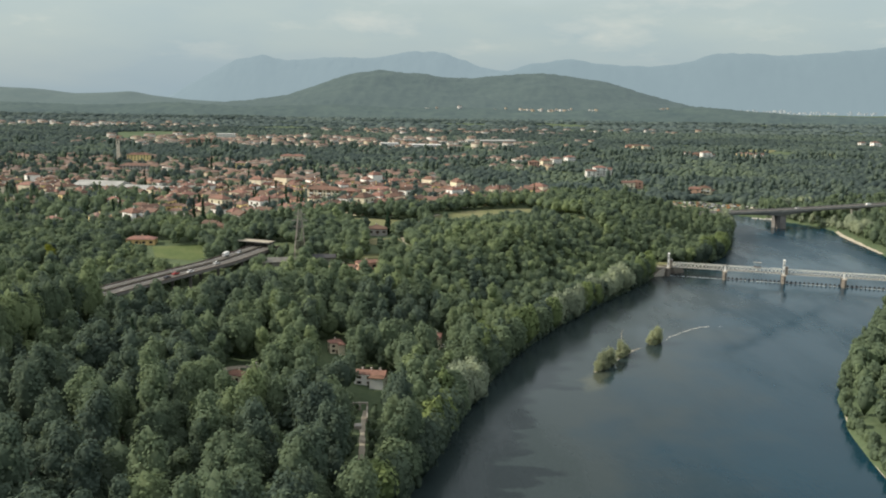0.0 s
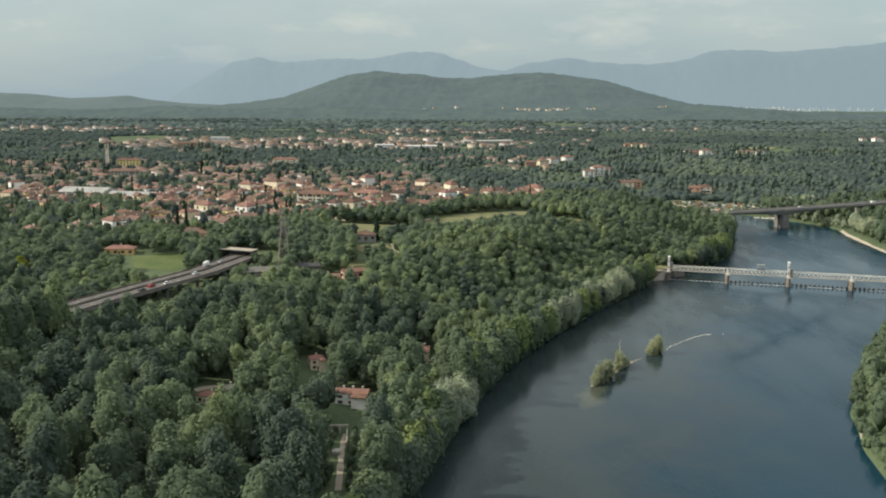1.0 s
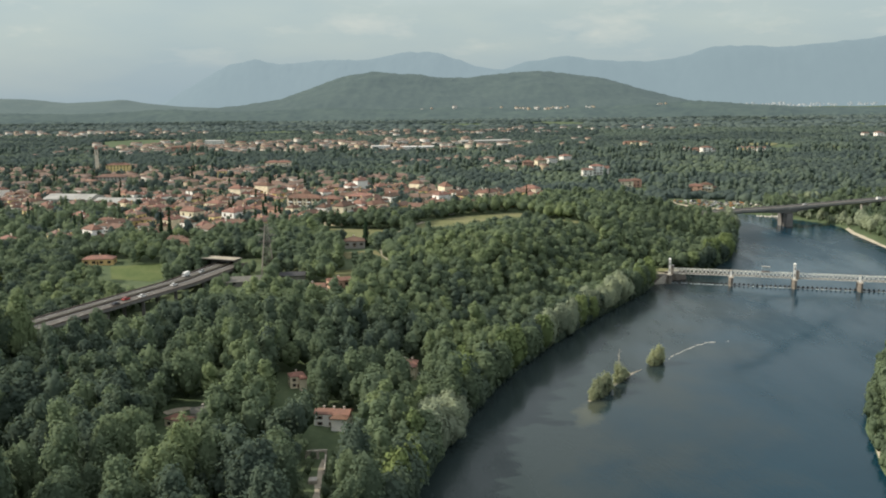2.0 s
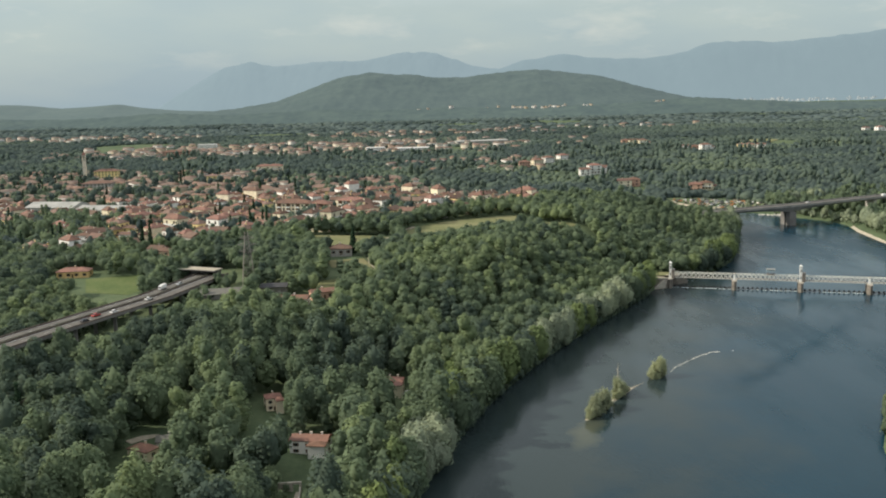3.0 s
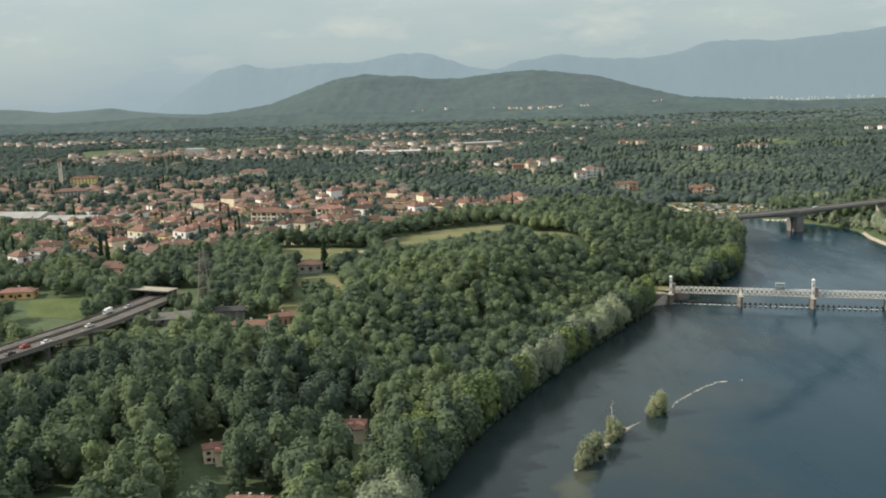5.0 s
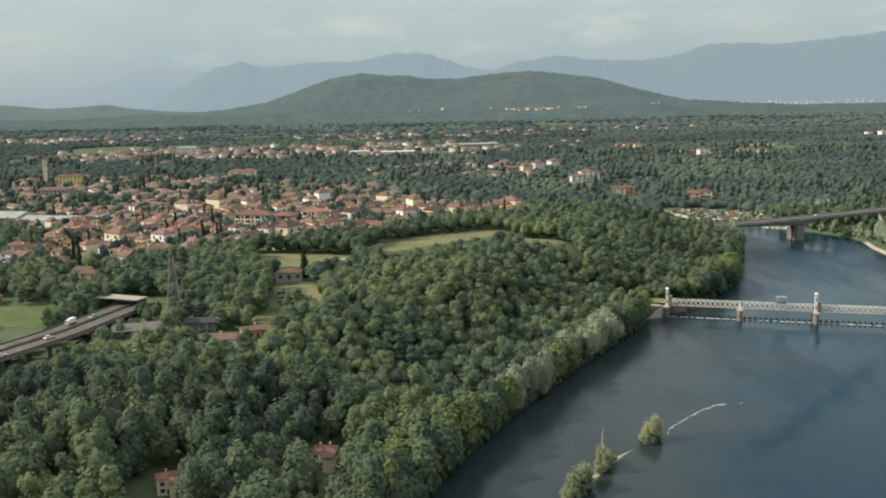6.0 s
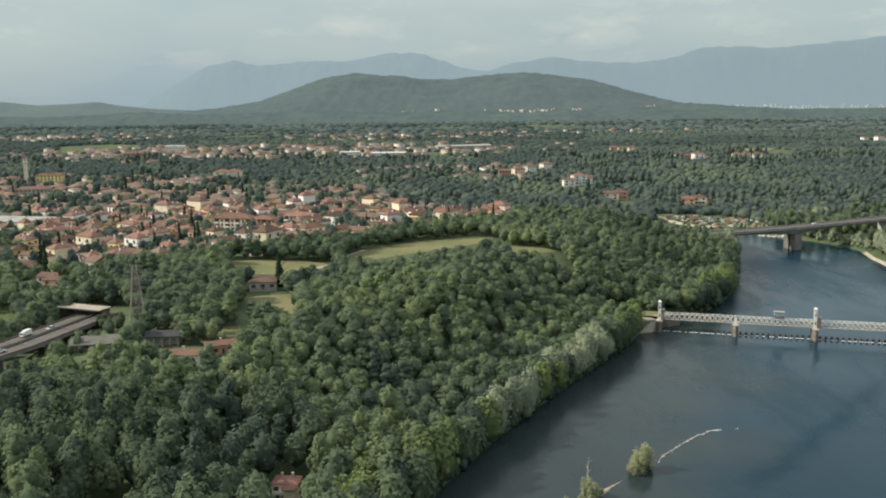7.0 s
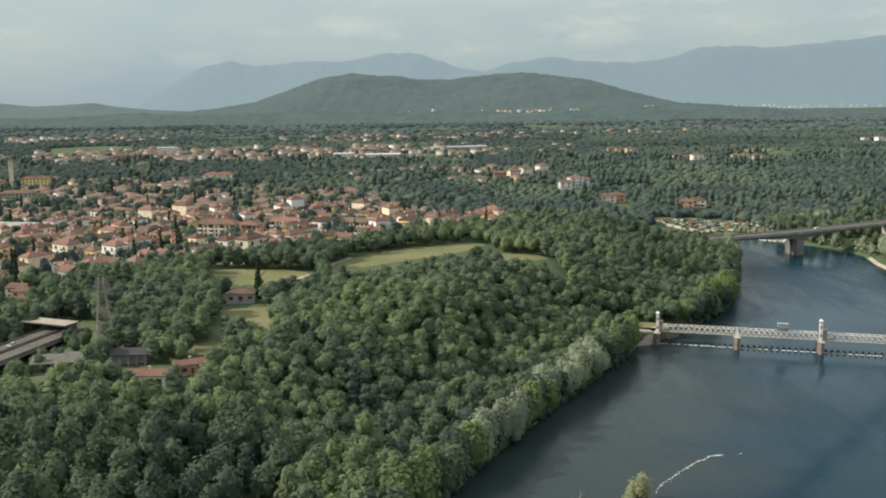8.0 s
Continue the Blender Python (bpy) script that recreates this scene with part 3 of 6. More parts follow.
def crown_arrays(rng, radius, base, top, lobes, sub, leaves, leaf, shape="round", loose=0.26, core=0.84):
    """A crown of bulging lobes covered with loose sprays of leaves. Returns verts, triangles."""
    iv, fa = ico(sub)
    mid, half = (base + top) / 2, (top - base) / 2
    centres, radii = [], []
    for i in range(lobes):
        d = unit(rng, 1)[0]
        if shape == "cone":
            h = (i + 0.5) / lobes
            a = rng.uniform(0, 6.28)
            r = radius * (1.05 - h) * 0.75
            centres.append((math.cos(a) * r * 0.25, math.sin(a) * r * 0.25, base + h * (top - base)))
            radii.append((r, r, (top - base) / lobes * 0.95))
        elif shape == "fan":
            h = (i + rng.uniform(0.3, 0.9)) / lobes
            a = rng.uniform(0, 6.28)
            r = radius * (0.30 + 0.42 * math.sin(math.pi * min(1, h * 0.8 + 0.15))) * math.sqrt(rng.random())
            centres.append((math.cos(a) * r, math.sin(a) * r, base + (0.12 + 0.70 * h) * (top - base)))
            k = rng.uniform(0.17, 0.30) * radius
            radii.append((k, k, k * 1.5))
        elif shape == "slim":
            h = (i + 0.5) / lobes
            r = radius * (0.65 + 0.35 * math.sin(math.pi * min(1, h * 1.1)))
            centres.append((rng.normal() * radius * 0.2, rng.normal() * radius * 0.2, base + h * (top - base)))
            radii.append((r, r, (top - base) / lobes * 0.95))
        else:
            k = 0.0 if i == 0 else rng.uniform(0.45, 0.7)
            r = (core if i == 0 else rng.uniform(0.30, 0.48))
            centres.append((d[0] * k * radius, d[1] * k * radius, mid + (d[2] * 0.85 + 0.1) * k * half))
            radii.append((r * radius, r * radius, r * half * 1.15))
    centres, radii = np.array(centres), np.array(radii)
    vs, fs, off = [], [], 0
    for c, r in zip(centres, radii):
        k = 1 + 0.16 * rng.normal(size=(len(iv), 1)).clip(-1.6, 1.6)
        vs.append(iv * r * k * 0.9 + c)
        fs.append(fa + off)
        off += len(iv)
    if leaves:
        pick = rng.integers(0, lobes, leaves)
        d = unit(rng, leaves)
        d[:, 2] = np.where(d[:, 2] < -0.35, -d[:, 2], d[:, 2])
        p = centres[pick] + radii[pick] * d * (0.92 + loose * rng.random((leaves, 1)) ** 1.3)
        if shape == "round":
            whole = rng.random((leaves, 1)) < 0.22
            shell = np.array((0, 0, mid)) + np.array((radius, radius, half)) * d * rng.uniform(0.84, 1.0, (leaves, 1))
            p = np.where(whole, shell, p)
        nrm = (0.5 if shape == "fan" else 1.2) * d + np.array((0, 0, 0.3)) + 0.65 * unit(rng, leaves)
        nrm /= np.linalg.norm(nrm, axis=1)[:, None]
        t1 = np.cross(nrm, unit(rng, leaves))
        t1 /= np.linalg.norm(t1, axis=1)[:, None] + 1e-6
        t2 = np.cross(nrm, t1)
        s = leaf * rng.uniform(0.6, 1.4, (leaves, 1))
        tri = np.stack([p + t1 * s, p - t1 * s * 0.5 + t2 * s * 0.8, p - t1 * s * 0.6 - t2 * s * 0.75], 1)
        vs.append(tri.reshape(-1, 3))
        fs.append(np.arange(leaves * 3).reshape(-1, 3) + off)
    return np.concatenate(vs), np.concatenate(fs)


def scatter(rng, x0, x1, y0, y1, gap, jitter=0.38):
    nx, ny = int((x1 - x0) / gap) + 1, int((y1 - y0) / (gap * 0.87)) + 1
    gx, gy = np.meshgrid(np.arange(nx), np.arange(ny))
    x = x0 + (gx + 0.5 * (gy % 2)) * gap + rng.normal(size=gx.shape) * gap * jitter * 0.6
    y = y0 + gy * gap * 0.87 + rng.normal(size=gx.shape) * gap * jitter * 0.6
    return x.ravel(), y.ravel()


def in_view(x, y, margin=35):
    return (x > -0.53 * y - margin - 15) & (x < 0.56 * y + margin + 15)


def forest(name, label, xs, ys, protos, material, rng, scale=(0.8, 1.25), sink=0.0, lift=None):
    """Many trees as one mesh: each a turned, scaled copy of one of the shapes in protos."""
    vs, fs, tint, off = [], [], [], 0
    z = ground_height(xs, ys) if lift is None else lift
    for i in range(len(xs)):
        pv, pf = protos[rng.integers(len(protos))]
        a, s = rng.uniform(0, 6.283), rng.uniform(*scale)
        c, sn = math.cos(a) * s, math.sin(a) * s
        h = s * rng.uniform(0.85, 1.15)
        v = np.empty_like(pv)
        v[:, 0] = pv[:, 0] * c - pv[:, 1] * sn + xs[i]
        v[:, 1] = pv[:, 0] * sn + pv[:, 1] * c + ys[i]
        v[:, 2] = pv[:, 2] * h + z[i] - sink
        vs.append(v)
        fs.append(pf + off)
        tint.append(np.full(len(pv), rng.uniform(0, 1)))
        off += len(pv)
    ob = array_part(name, np.concatenate(vs), np.concatenate(fs), material, tint=np.concatenate(tint), sm=True)
    return tagged(ob, label, "trees", kind="stuff")


BRIDGE_LINE = [(190, 821), (333, 868), (421, 904), (560, 960)]

SITES = [(1.5, 421, 9, 56), (-42, 394, 7.8, 44), (-23, 361, 9.5, 30), (-74, 354, 10, 36), (-76, 364, 7, 18), (-66, 363, 6, 18), (-188, 594, 15, 40), (-46, 506, 11, 14), (-36, 512, 8, 14),
         (-88, 530, 15, 24), (-62, 523, 9, 18), (-36, 607, 9, 16), (-108, 571, 13, 0), (-79, 546, 6, 14), (166, 622, 16, 0), (156, 617, 13, 0), (155, 634, 15, 0), (-152, 342, 12, 26), (14, 354, 9, 8), (-222, 530, 7, 40), (9, 336, 8, 6), (24, 404, 9, 6)]
FAR_HOUSES = [(540, 1606, 2), (552, 1603, 0), (566, 1586, 1), (456, 1642, 1), (466, 1620, 3), (476, 1596, 5), (392, 1824, 3), (405, 1816, 4), (420, 1804, 0), (978, 2090, 1), (990, 2052, 5), (325, 1128, 3), (340, 1136, 0), (250, 1172, 4), (264, 1178, 3), (222, 1279, 1), (236, 1288, 5), (247, 1296, 1), (-204, 1306, 8), (-190, 1310, 8), (-250, 1203, 2), (-292, 1024, 1), (-280, 1026, 1), (-150, 640, 3), (-157, 650, 6), (-240, 756, 8), (-228, 718, 5), (-204, 736, 1), (-191, 698, 0), (-207, 776, 2), (-216, 779, 9), (-258, 986, 10), (-243, 984, 10), (-262, 746, 6)]
SITES += [(hx, hy, 12, 66 if hy > 1100 else 18) for hx, hy, kind in FAR_HOUSES]
BUILT += SITES
LANE = [(-24, 330), (-23.8, 313), (-22.7, 297), (-22, 284)]


def car_park_zone(x, y):
    return inside([(258, 1070), (277, 1034), (284, 1008), (291, 982), (308, 972), (350, 966), (360, 985), (352, 1022), (322, 1054), (285, 1064)], x, y)


def shade_side(x, y, poly, reach):
    """True on a field and on the strip before it, where the wood keeps back from the field."""
    hit = inside(poly, x, y)
    for k in np.arange(8, reach + 1, 8):
        hit |= inside(poly, x - 0.12 * k, y + k)
    return hit


REACH = {"meadow": 56, "meadow_east": 52, "meadow_west": 40, "villa_lawn": 28, "yard_lawn": 24, "motorway_lawn": 44, "field_north": 128, "field_east": 96}


def wood_ground(x, y):
    ok = (ground_height(x, y) > 0.25) & ~car_park_zone(x, y) & ~car_park_zone(x, y + 22)
    ok &= (line_gap(MOTORWAY, x, y) > 13) & ((line_gap(MOTORWAY, x - 7, y + 13) > 14) | (y < 436))
    ok &= (line_gap(BRIDGE_LINE, x, y) > 11) & (line_gap(LANE, x, y) > 5.6) & (line_gap(LANE, x - 1.5, y + 12) > 5.0) & (line_gap(LANE, x - 3, y + 24) > 4.8) & (line_gap(LANE, x - 3, y + 36) > 5.2)
    for key, poly in FIELDS.items():
        ok &= ~shade_side(x, y, poly, REACH[key])
    for bx, by, br, ahead in BUILT:
        for k in np.arange(0, ahead + 1, 6):
            ok &= np.hypot(x - 0.08 * k - bx, y + k - by) > br * (1 - 0.012 * k)
    return ok


def town_zone(x, y):
    front = np.interp(x, [-600, -260, -204, -90, -67, -10, 60, 115, 140], [630, 648, 660, 690, 712, 758, 815, 885, 960])
    back = np.interp(x, [-700, -300, 0, 150], [1400, 1330, 1200, 1000])
    return (y > front) & (y < back) & (x < 150)


def town_density(x, y):
    """How closely built the land is, 0 to 1."""
    d = np.where(town_zone(x, y), 0.85, 0.0)
    d = np.maximum(d, 0.85 * np.exp(-((x + 230) / 420) ** 4 - ((y - 1880) / 210) ** 4))
    d = np.maximum(d, 0.5 * np.exp(-((x - 30) / 260) ** 4 - ((y - 2420) / 110) ** 4))
    d = np.maximum(d, 0.55 * np.exp(-((x - 130) / 130) ** 4 - ((y - 1420) / 90) ** 4))
    d = np.maximum(d, 0.3 * np.exp(-((x - 480) / 240) ** 4 - ((y - 2600) / 90) ** 4))
    d = np.maximum(d, 0.3 * np.exp(-((x - 560) / 60) ** 4 - ((y - 1600) / 40) ** 4))
    d = np.maximum(d, 0.3 * np.exp(-((x - 230) / 60) ** 4 - ((y - 1250) / 60) ** 4))
    d = np.maximum(d, 0.35 * np.exp(-((x + 900) / 300) ** 4 - ((y - 2500) / 120) ** 4))
    return d


def town_fill(x, y):
    """Share of plots with a house: clusters of houses between groves."""
    n = np.array([noise.noise(Vector((a / 70, b / 110, 6.6))) for a, b in zip(x, y)])
    grove_side = smooth(-205, -235, x) * smooth(880, 840, y)
    return np.clip(0.62 - 0.62 * grove_side + 0.8 * n + 0.3 * np.exp(-((x + 40) / 110) ** 2 - ((y - 850) / 80) ** 2), 0.06, 0.95)


def species(x, y, rng):
    """Which kind of tree stands where: patches of one kind, with strays."""
    n = np.array([noise.noise(Vector((a / 55, b / 55, 3.3))) for a, b in zip(x, y)]) + rng.normal(size=len(x)) * 0.33 - 0.35 * (y < 315) - 0.2 * ((y >= 315) & (y < 460) & (x < -20)) - 0.35 * ((y < 420) & (x < -85))
    return np.where(n > 0.42, 1, np.where(n < -0.40, 2, 0))


def tree_thing(name, label, crown, material, trunk_mesh, group):
    root = tagged(thing(name), label, "tree", group)
    t = new("trunk", trunk_mesh)
    t.parent = root
    array_part("crown", *crown, material, root, sm=True)
    return root


def stand(root, first, x, y, z, s, tall, turn):
    m = Matrix.Translation((x, y, z)) @ Matrix.Rotation(turn, 4, "Z") @ Matrix.Diagonal((s, s, s * tall, 1))
    ob = root if first else copy_thing(root, Matrix.Identity(4))
    ob.matrix_basis = m
    return ob


def build_forests():
    rng = np.random.default_rng(5)
    near = [crown_arrays(rng, 5.6, 3.5, 19.0, 13, 1, 1400, 0.47, loose=0.34) for _ in range(3)] + [crown_arrays(rng, 4.2, 3.0, 20.5, 12, 1, 1200, 0.47, loose=0.34) for _ in range(3)] + [crown_arrays(rng, 3.4, 2.5, 20.0, 6, 1, 1050, 0.47, "slim", loose=0.34) for _ in range(3)]
    mid = [crown_arrays(rng, 4.6 if i % 3 else 3.4, 1.5, 15.0 if i % 3 else 17.0, 9 if i % 3 else 5, 1, 330, 0.66, "round" if i % 3 else "slim") for i in range(9)]
    small = [crown_arrays(rng, 4.1 if i % 4 else 3.3, 2.0, 10.4 if i % 4 else 11.2, 8 if i % 4 else 5, 1, 120, 0.62, "round" if i % 4 else "slim") for i in range(12)]
    bush = [crown_arrays(rng, 3.2, 0.0, 9.8, 4, 1, 84, 0.66) for i in range(6)]
    clump = [crown_arrays(rng, 6.0 + i % 3, -3.0, 6.6 + 0.5 * (i % 3), 3, 1, 12, 1.0) for i in range(9)]
    spire = [crown_arrays(rng, 3.4, -2.0, 11.0, 3, 1, 14, 1.0, "slim") for i in range(6)]
    copse = [crown_arrays(rng, 11.0, -5.0, 6.0, 2, 1, 10, 1.4) for _ in range(6)]
    grove = [crown_arrays(rng, 20.0, -7.0, 6.5, 2, 1, 4, 1.6) for _ in range(6)]
    names = (("woodland", "dense dark-green broad-leaved woodland"), ("light_woodland", "dense fresh-green young woodland"), ("oak_woodland", "dense deep-green oak woodland"))
    leaves = (LEAF, LEAF_POPLAR, LEAF_OAK)
    bm = tube(bmesh.new(), [(0, 0, -0.5), (0.05, 0, 2), (0.1, 0, 4), (0.15, 0.05, 6), (0.2, 0.1, 8), (0.1, 0.2, 13)], [0.42, 0.36, 0.32, 0.26, 0.2, 0.08])
    bm.faces.ensure_lookup_table()
    for k, fi in enumerate((8, 11, 15, 18, 22, 25, 29)):
        f = bm.faces[fi]
        for reach, rise, grow in ((0.5, 0.5, 0.13), (1.4, 1.2, 0.8), (1.4, 1.3, 0.35)):
            out = Vector((f.calc_center_median().x, f.calc_center_median().y, 0)).normalized()
            f = bmesh.ops.extrude_discrete_faces(bm, faces=[f])["faces"][0]
            bmesh.ops.translate(bm, verts=f.verts, vec=out * reach + Vector((0, 0, rise)))
            mid_ = f.calc_center_median()
            for v in f.verts:
                v.co = mid_ + (v.co - mid_) * grow
        bm.faces.ensure_lookup_table()
    trunk = part("trunk", bm, BARK)
    trunk_mesh = trunk.data
    low_trunk = trunk_mesh.copy()
    low_trunk.transform(Matrix.Diagonal((0.7, 0.7, 0.6, 1)))
    bpy.data.objects.remove(trunk)
    # left bank, from the nearest trees up to the terrace
    x, y = scatter(rng, -265, 30, 180, 345, 8.1, 0.75)
    ok = in_view(x, y, 25) & wood_ground(x, y) & ((np.interp(y, LEFT_Y, LEFT_X) - x) > 3) & (rng.random(len(x)) < 0.86)
    x, y = x[ok], y[ok]
    order = np.argsort(y)
    sp = species(x, y, rng)
    roots = [tree_thing("broadleaf_tree", ("tall broad-leaved tree with a dense green crown", "fresh-green broad-leaved tree with a loose crown", "deep-green oak tree with a dense crown")[i % 3], c, leaves[i % 3], trunk_mesh, "riverside woodland trees") for i, c in enumerate(near)]
    first = [True] * 9
    for i in order[:275]:
        k = int(sp[i]) + 3 * int(rng.integers(3))
        stand(roots[k], first[k], x[i], y[i], ground_at(x[i], y[i]) - 0.2, rng.uniform(0.6, 1.4), rng.uniform(0.85, 1.2), rng.uniform(0, 6.28))
        first[k] = False
    for t in np.arange(0, 98, 5.0):
        mx, my, ma = along(MOTORWAY, t)
        mx, my = mx + math.sin(ma) * (12.5 + rng.uniform(0, 4)), my - math.cos(ma) * (12.5 + rng.uniform(0, 4))
        k = int(rng.integers(9))
        k = first.index(True) if any(first) else k
        stand(roots[k], first[k], mx, my, ground_at(mx, my) - 0.2, rng.uniform(1.2, 1.4), rng.uniform(1.1, 1.25), rng.uniform(0, 6.28))
        first[k] = False
    t = rng.uniform(96, 258, 240)
    off = np.where(rng.random(240) < 0.7, rng.uniform(9.5, 24, 240), rng.uniform(-15, -9.5, 240))
    q = np.array([along(MOTORWAY, v) for v in t])
    mx, my = q[:, 0] + np.sin(q[:, 2]) * off, q[:, 1] - np.cos(q[:, 2]) * off
    forest("roadside_bushes", "low green bushes beside the motorway", mx, my, bush, LEAF, rng, (0.35, 0.72))
    x2, y2 = scatter(rng, -275, 70, 340, 460, 6.9, 0.5)
    ok = in_view(x2, y2, 25) & wood_ground(x2, y2) & ((np.interp(y2, LEFT_Y, LEFT_X) - x2) > 2.5) & (rng.random(len(x2)) < 0.92)
    x, y = np.concatenate([x[order[275:]], x2[ok]]), np.concatenate([y[order[275:]], y2[ok]])
    sp = species(x, y, rng)
    for k in range(3):
        forest(names[k][0], names[k][1] + " near the river", x[sp == k], y[sp == k], mid, leaves[k], rng, (0.72, 1.25))
    # the slope and the terrace
    x, y = scatter(rng, -430, 300, 455, 960, 5.7, 0.6)
    ok = in_view(x, y, 20) & wood_ground(x, y) & ((np.interp(y, LEFT_Y, LEFT_X) - x) > 0.5) & ~town_zone(x, y) & (rng.random(len(x)) < np.where(y > 700, 0.8, np.where((y > 605) & (x < -60), 0.7, 0.96)))
    x, y = x[ok], y[ok]
    sp = species(x, y, rng)
    for k in range(3):
        forest(names[k][0] + "_slope", names[k][1] + " on the slope above the river", x[sp == k], y[sp == k], small, leaves[k], rng, (0.84, 1.14))
    # tall trees before the bridge's near end
    x, y = scatter(rng, 175, 284, 742, 848, 7.5, 0.5)
    ok = wood_ground(x, y) & ((np.interp(y, LEFT_Y, LEFT_X) - x) > 2)
    forest("woodland_bridge", "tall green woodland before the road bridge", x[ok], y[ok], mid, LEAF, rng, (0.75, 1.15))
    # opposite bank
    x, y = scatter(rng, 140, 620, 200, 1000, 9.0)
    ok = in_view(x, y, 12) & wood_ground(x, y) & ((x - np.interp(y, RIGHT_Y, RIGHT_X)) > 4)
    ok &= ~((y > 780) & (y < 900) & ((x - np.interp(y, RIGHT_Y, RIGHT_X)) < 16))
    forest("woodland_opposite", "sunlit green woodland on the opposite bank", x[ok], y[ok], bush, LEAF, rng, (0.95, 1.6))
    # beyond the bridge and round the town
    x, y = scatter(rng, -950, 1000, 960, 1750, 8.6, 0.7)
    ok = in_view(x, y, 15) & wood_ground(x, y) & ~town_zone(x, y) & (rng.random(len(x)) > town_density(x, y) * 0.75)
    x, y = x[ok], y[ok]
    kind = np.array([noise.noise(Vector((a / 120, b / 90, 5.7))) + 0.5 * noise.noise(Vector((a / 31, b / 31, 1.7))) for a, b in zip(x, y)]) + rng.normal(size=len(x)) * 0.18
    tall = np.array([noise.noise(Vector((a / 75, b / 60, 9.2))) for a, b in zip(x, y)]) + 0.45 * np.exp(-((y - 1120) / 110) ** 2 - ((x - 360) / 220) ** 2)
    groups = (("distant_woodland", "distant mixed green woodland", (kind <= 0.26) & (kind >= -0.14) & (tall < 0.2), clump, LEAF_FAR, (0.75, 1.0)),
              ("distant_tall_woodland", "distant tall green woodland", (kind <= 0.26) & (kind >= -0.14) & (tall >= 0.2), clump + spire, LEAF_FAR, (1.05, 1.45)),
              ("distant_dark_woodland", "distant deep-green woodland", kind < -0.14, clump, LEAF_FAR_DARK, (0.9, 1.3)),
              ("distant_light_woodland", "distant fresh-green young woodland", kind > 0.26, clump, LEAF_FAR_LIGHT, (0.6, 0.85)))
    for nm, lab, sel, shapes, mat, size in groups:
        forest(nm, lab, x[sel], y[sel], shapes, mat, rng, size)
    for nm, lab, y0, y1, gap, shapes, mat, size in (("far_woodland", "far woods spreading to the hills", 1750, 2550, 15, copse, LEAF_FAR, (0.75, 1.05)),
                                                    ("plain_woodland", "far woods at the foot of the hills, tinted blue as by haze", 2550, 3250, 25, grove, LEAF_FAR_HAZE_BLUE, (0.75, 1.05)),
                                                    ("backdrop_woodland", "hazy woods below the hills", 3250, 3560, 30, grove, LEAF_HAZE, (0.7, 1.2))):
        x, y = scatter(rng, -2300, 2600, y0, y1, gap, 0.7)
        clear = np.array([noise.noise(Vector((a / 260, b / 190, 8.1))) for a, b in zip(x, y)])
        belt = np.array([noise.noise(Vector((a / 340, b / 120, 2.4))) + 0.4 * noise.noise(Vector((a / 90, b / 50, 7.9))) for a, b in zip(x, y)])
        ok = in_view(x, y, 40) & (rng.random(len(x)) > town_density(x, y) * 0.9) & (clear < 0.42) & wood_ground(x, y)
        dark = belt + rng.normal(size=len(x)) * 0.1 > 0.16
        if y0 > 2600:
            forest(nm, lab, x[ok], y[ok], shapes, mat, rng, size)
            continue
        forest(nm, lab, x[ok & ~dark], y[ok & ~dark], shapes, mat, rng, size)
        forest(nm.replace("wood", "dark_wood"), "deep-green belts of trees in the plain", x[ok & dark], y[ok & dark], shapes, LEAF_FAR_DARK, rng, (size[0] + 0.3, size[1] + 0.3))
    # silver willows and bushes along the water's edge
    wil = [crown_arrays(rng, 4.4, 0.0, 11.0, 8, 1, 820, 0.4) for _ in range(3)]
    low = [crown_arrays(rng, 4.2, 0.2, 10.5, 6, 1, 620, 0.55) for _ in range(4)]
    wr = [tree_thing("willow", "silver-green willow leaning over the river's edge", c, LEAF_WILLOW, low_trunk, "bank willows") for c in wil]
    lr = [tree_thing("bank_tree", "green broad-leaved tree at the river's edge", c, m, low_trunk, "bank trees") for c, m in zip(low, (LEAF_BANK, LEAF_BANK, LEAF_OAK, LEAF))]
    fw, fl = [True] * 3, [True] * 4
    def bank(k, grey, px, py, s, tall):
        row, flags = (wr, fw) if grey else (lr, fl)
        k %= len(row)
        stand(row[k], flags[k], px, py, max(ground_at(px, py), 0.0) - 0.4, s, tall, rng.uniform(0, 6.28))
        flags[k] = False

    for by in np.arange(250, 880, 4.2):
        py = by + rng.normal() * 1.0
        px = float(np.interp(py, LEFT_Y, LEFT_X)) - rng.uniform(-2.2, 5.0)
        if 334 < py < 368 or math.hypot(px - 158, py - 614) < 9 or math.hypot(px - 155, py - 634) < 16 or math.hypot(px - 166, py - 622) < 11 or (abs(py - 640) < 14 and px > 160):
            continue
        grey = noise.noise(Vector((by / 26, 4.4, 0))) > (0.12 if 425 < by < 560 else 0.3)
        bank(int(rng.integers(4)) if rng.random() < (0.95 if 425 < by < 560 else 0.72) else 2 + int(rng.integers(2)), grey, px, py, rng.uniform(0.95, 1.3) * (1.15 if by < 500 else 1.05), rng.uniform(1.0, 1.35))
    by = np.concatenate([np.arange(245, 600, 1.7), np.arange(648, 885, 2.2)]) + rng.normal(size=len(np.arange(245, 600, 1.7)) + len(np.arange(648, 885, 2.2))) * 0.6
    bx = np.interp(by, LEFT_Y, LEFT_X) + rng.uniform(-0.6, 2.6, len(by))
    forest("bank_bushes", "low green bushes hanging over the water's edge", bx, by, bush, LEAF_OAK, rng, (0.32, 0.6), lift=np.full(len(bx), -0.6))
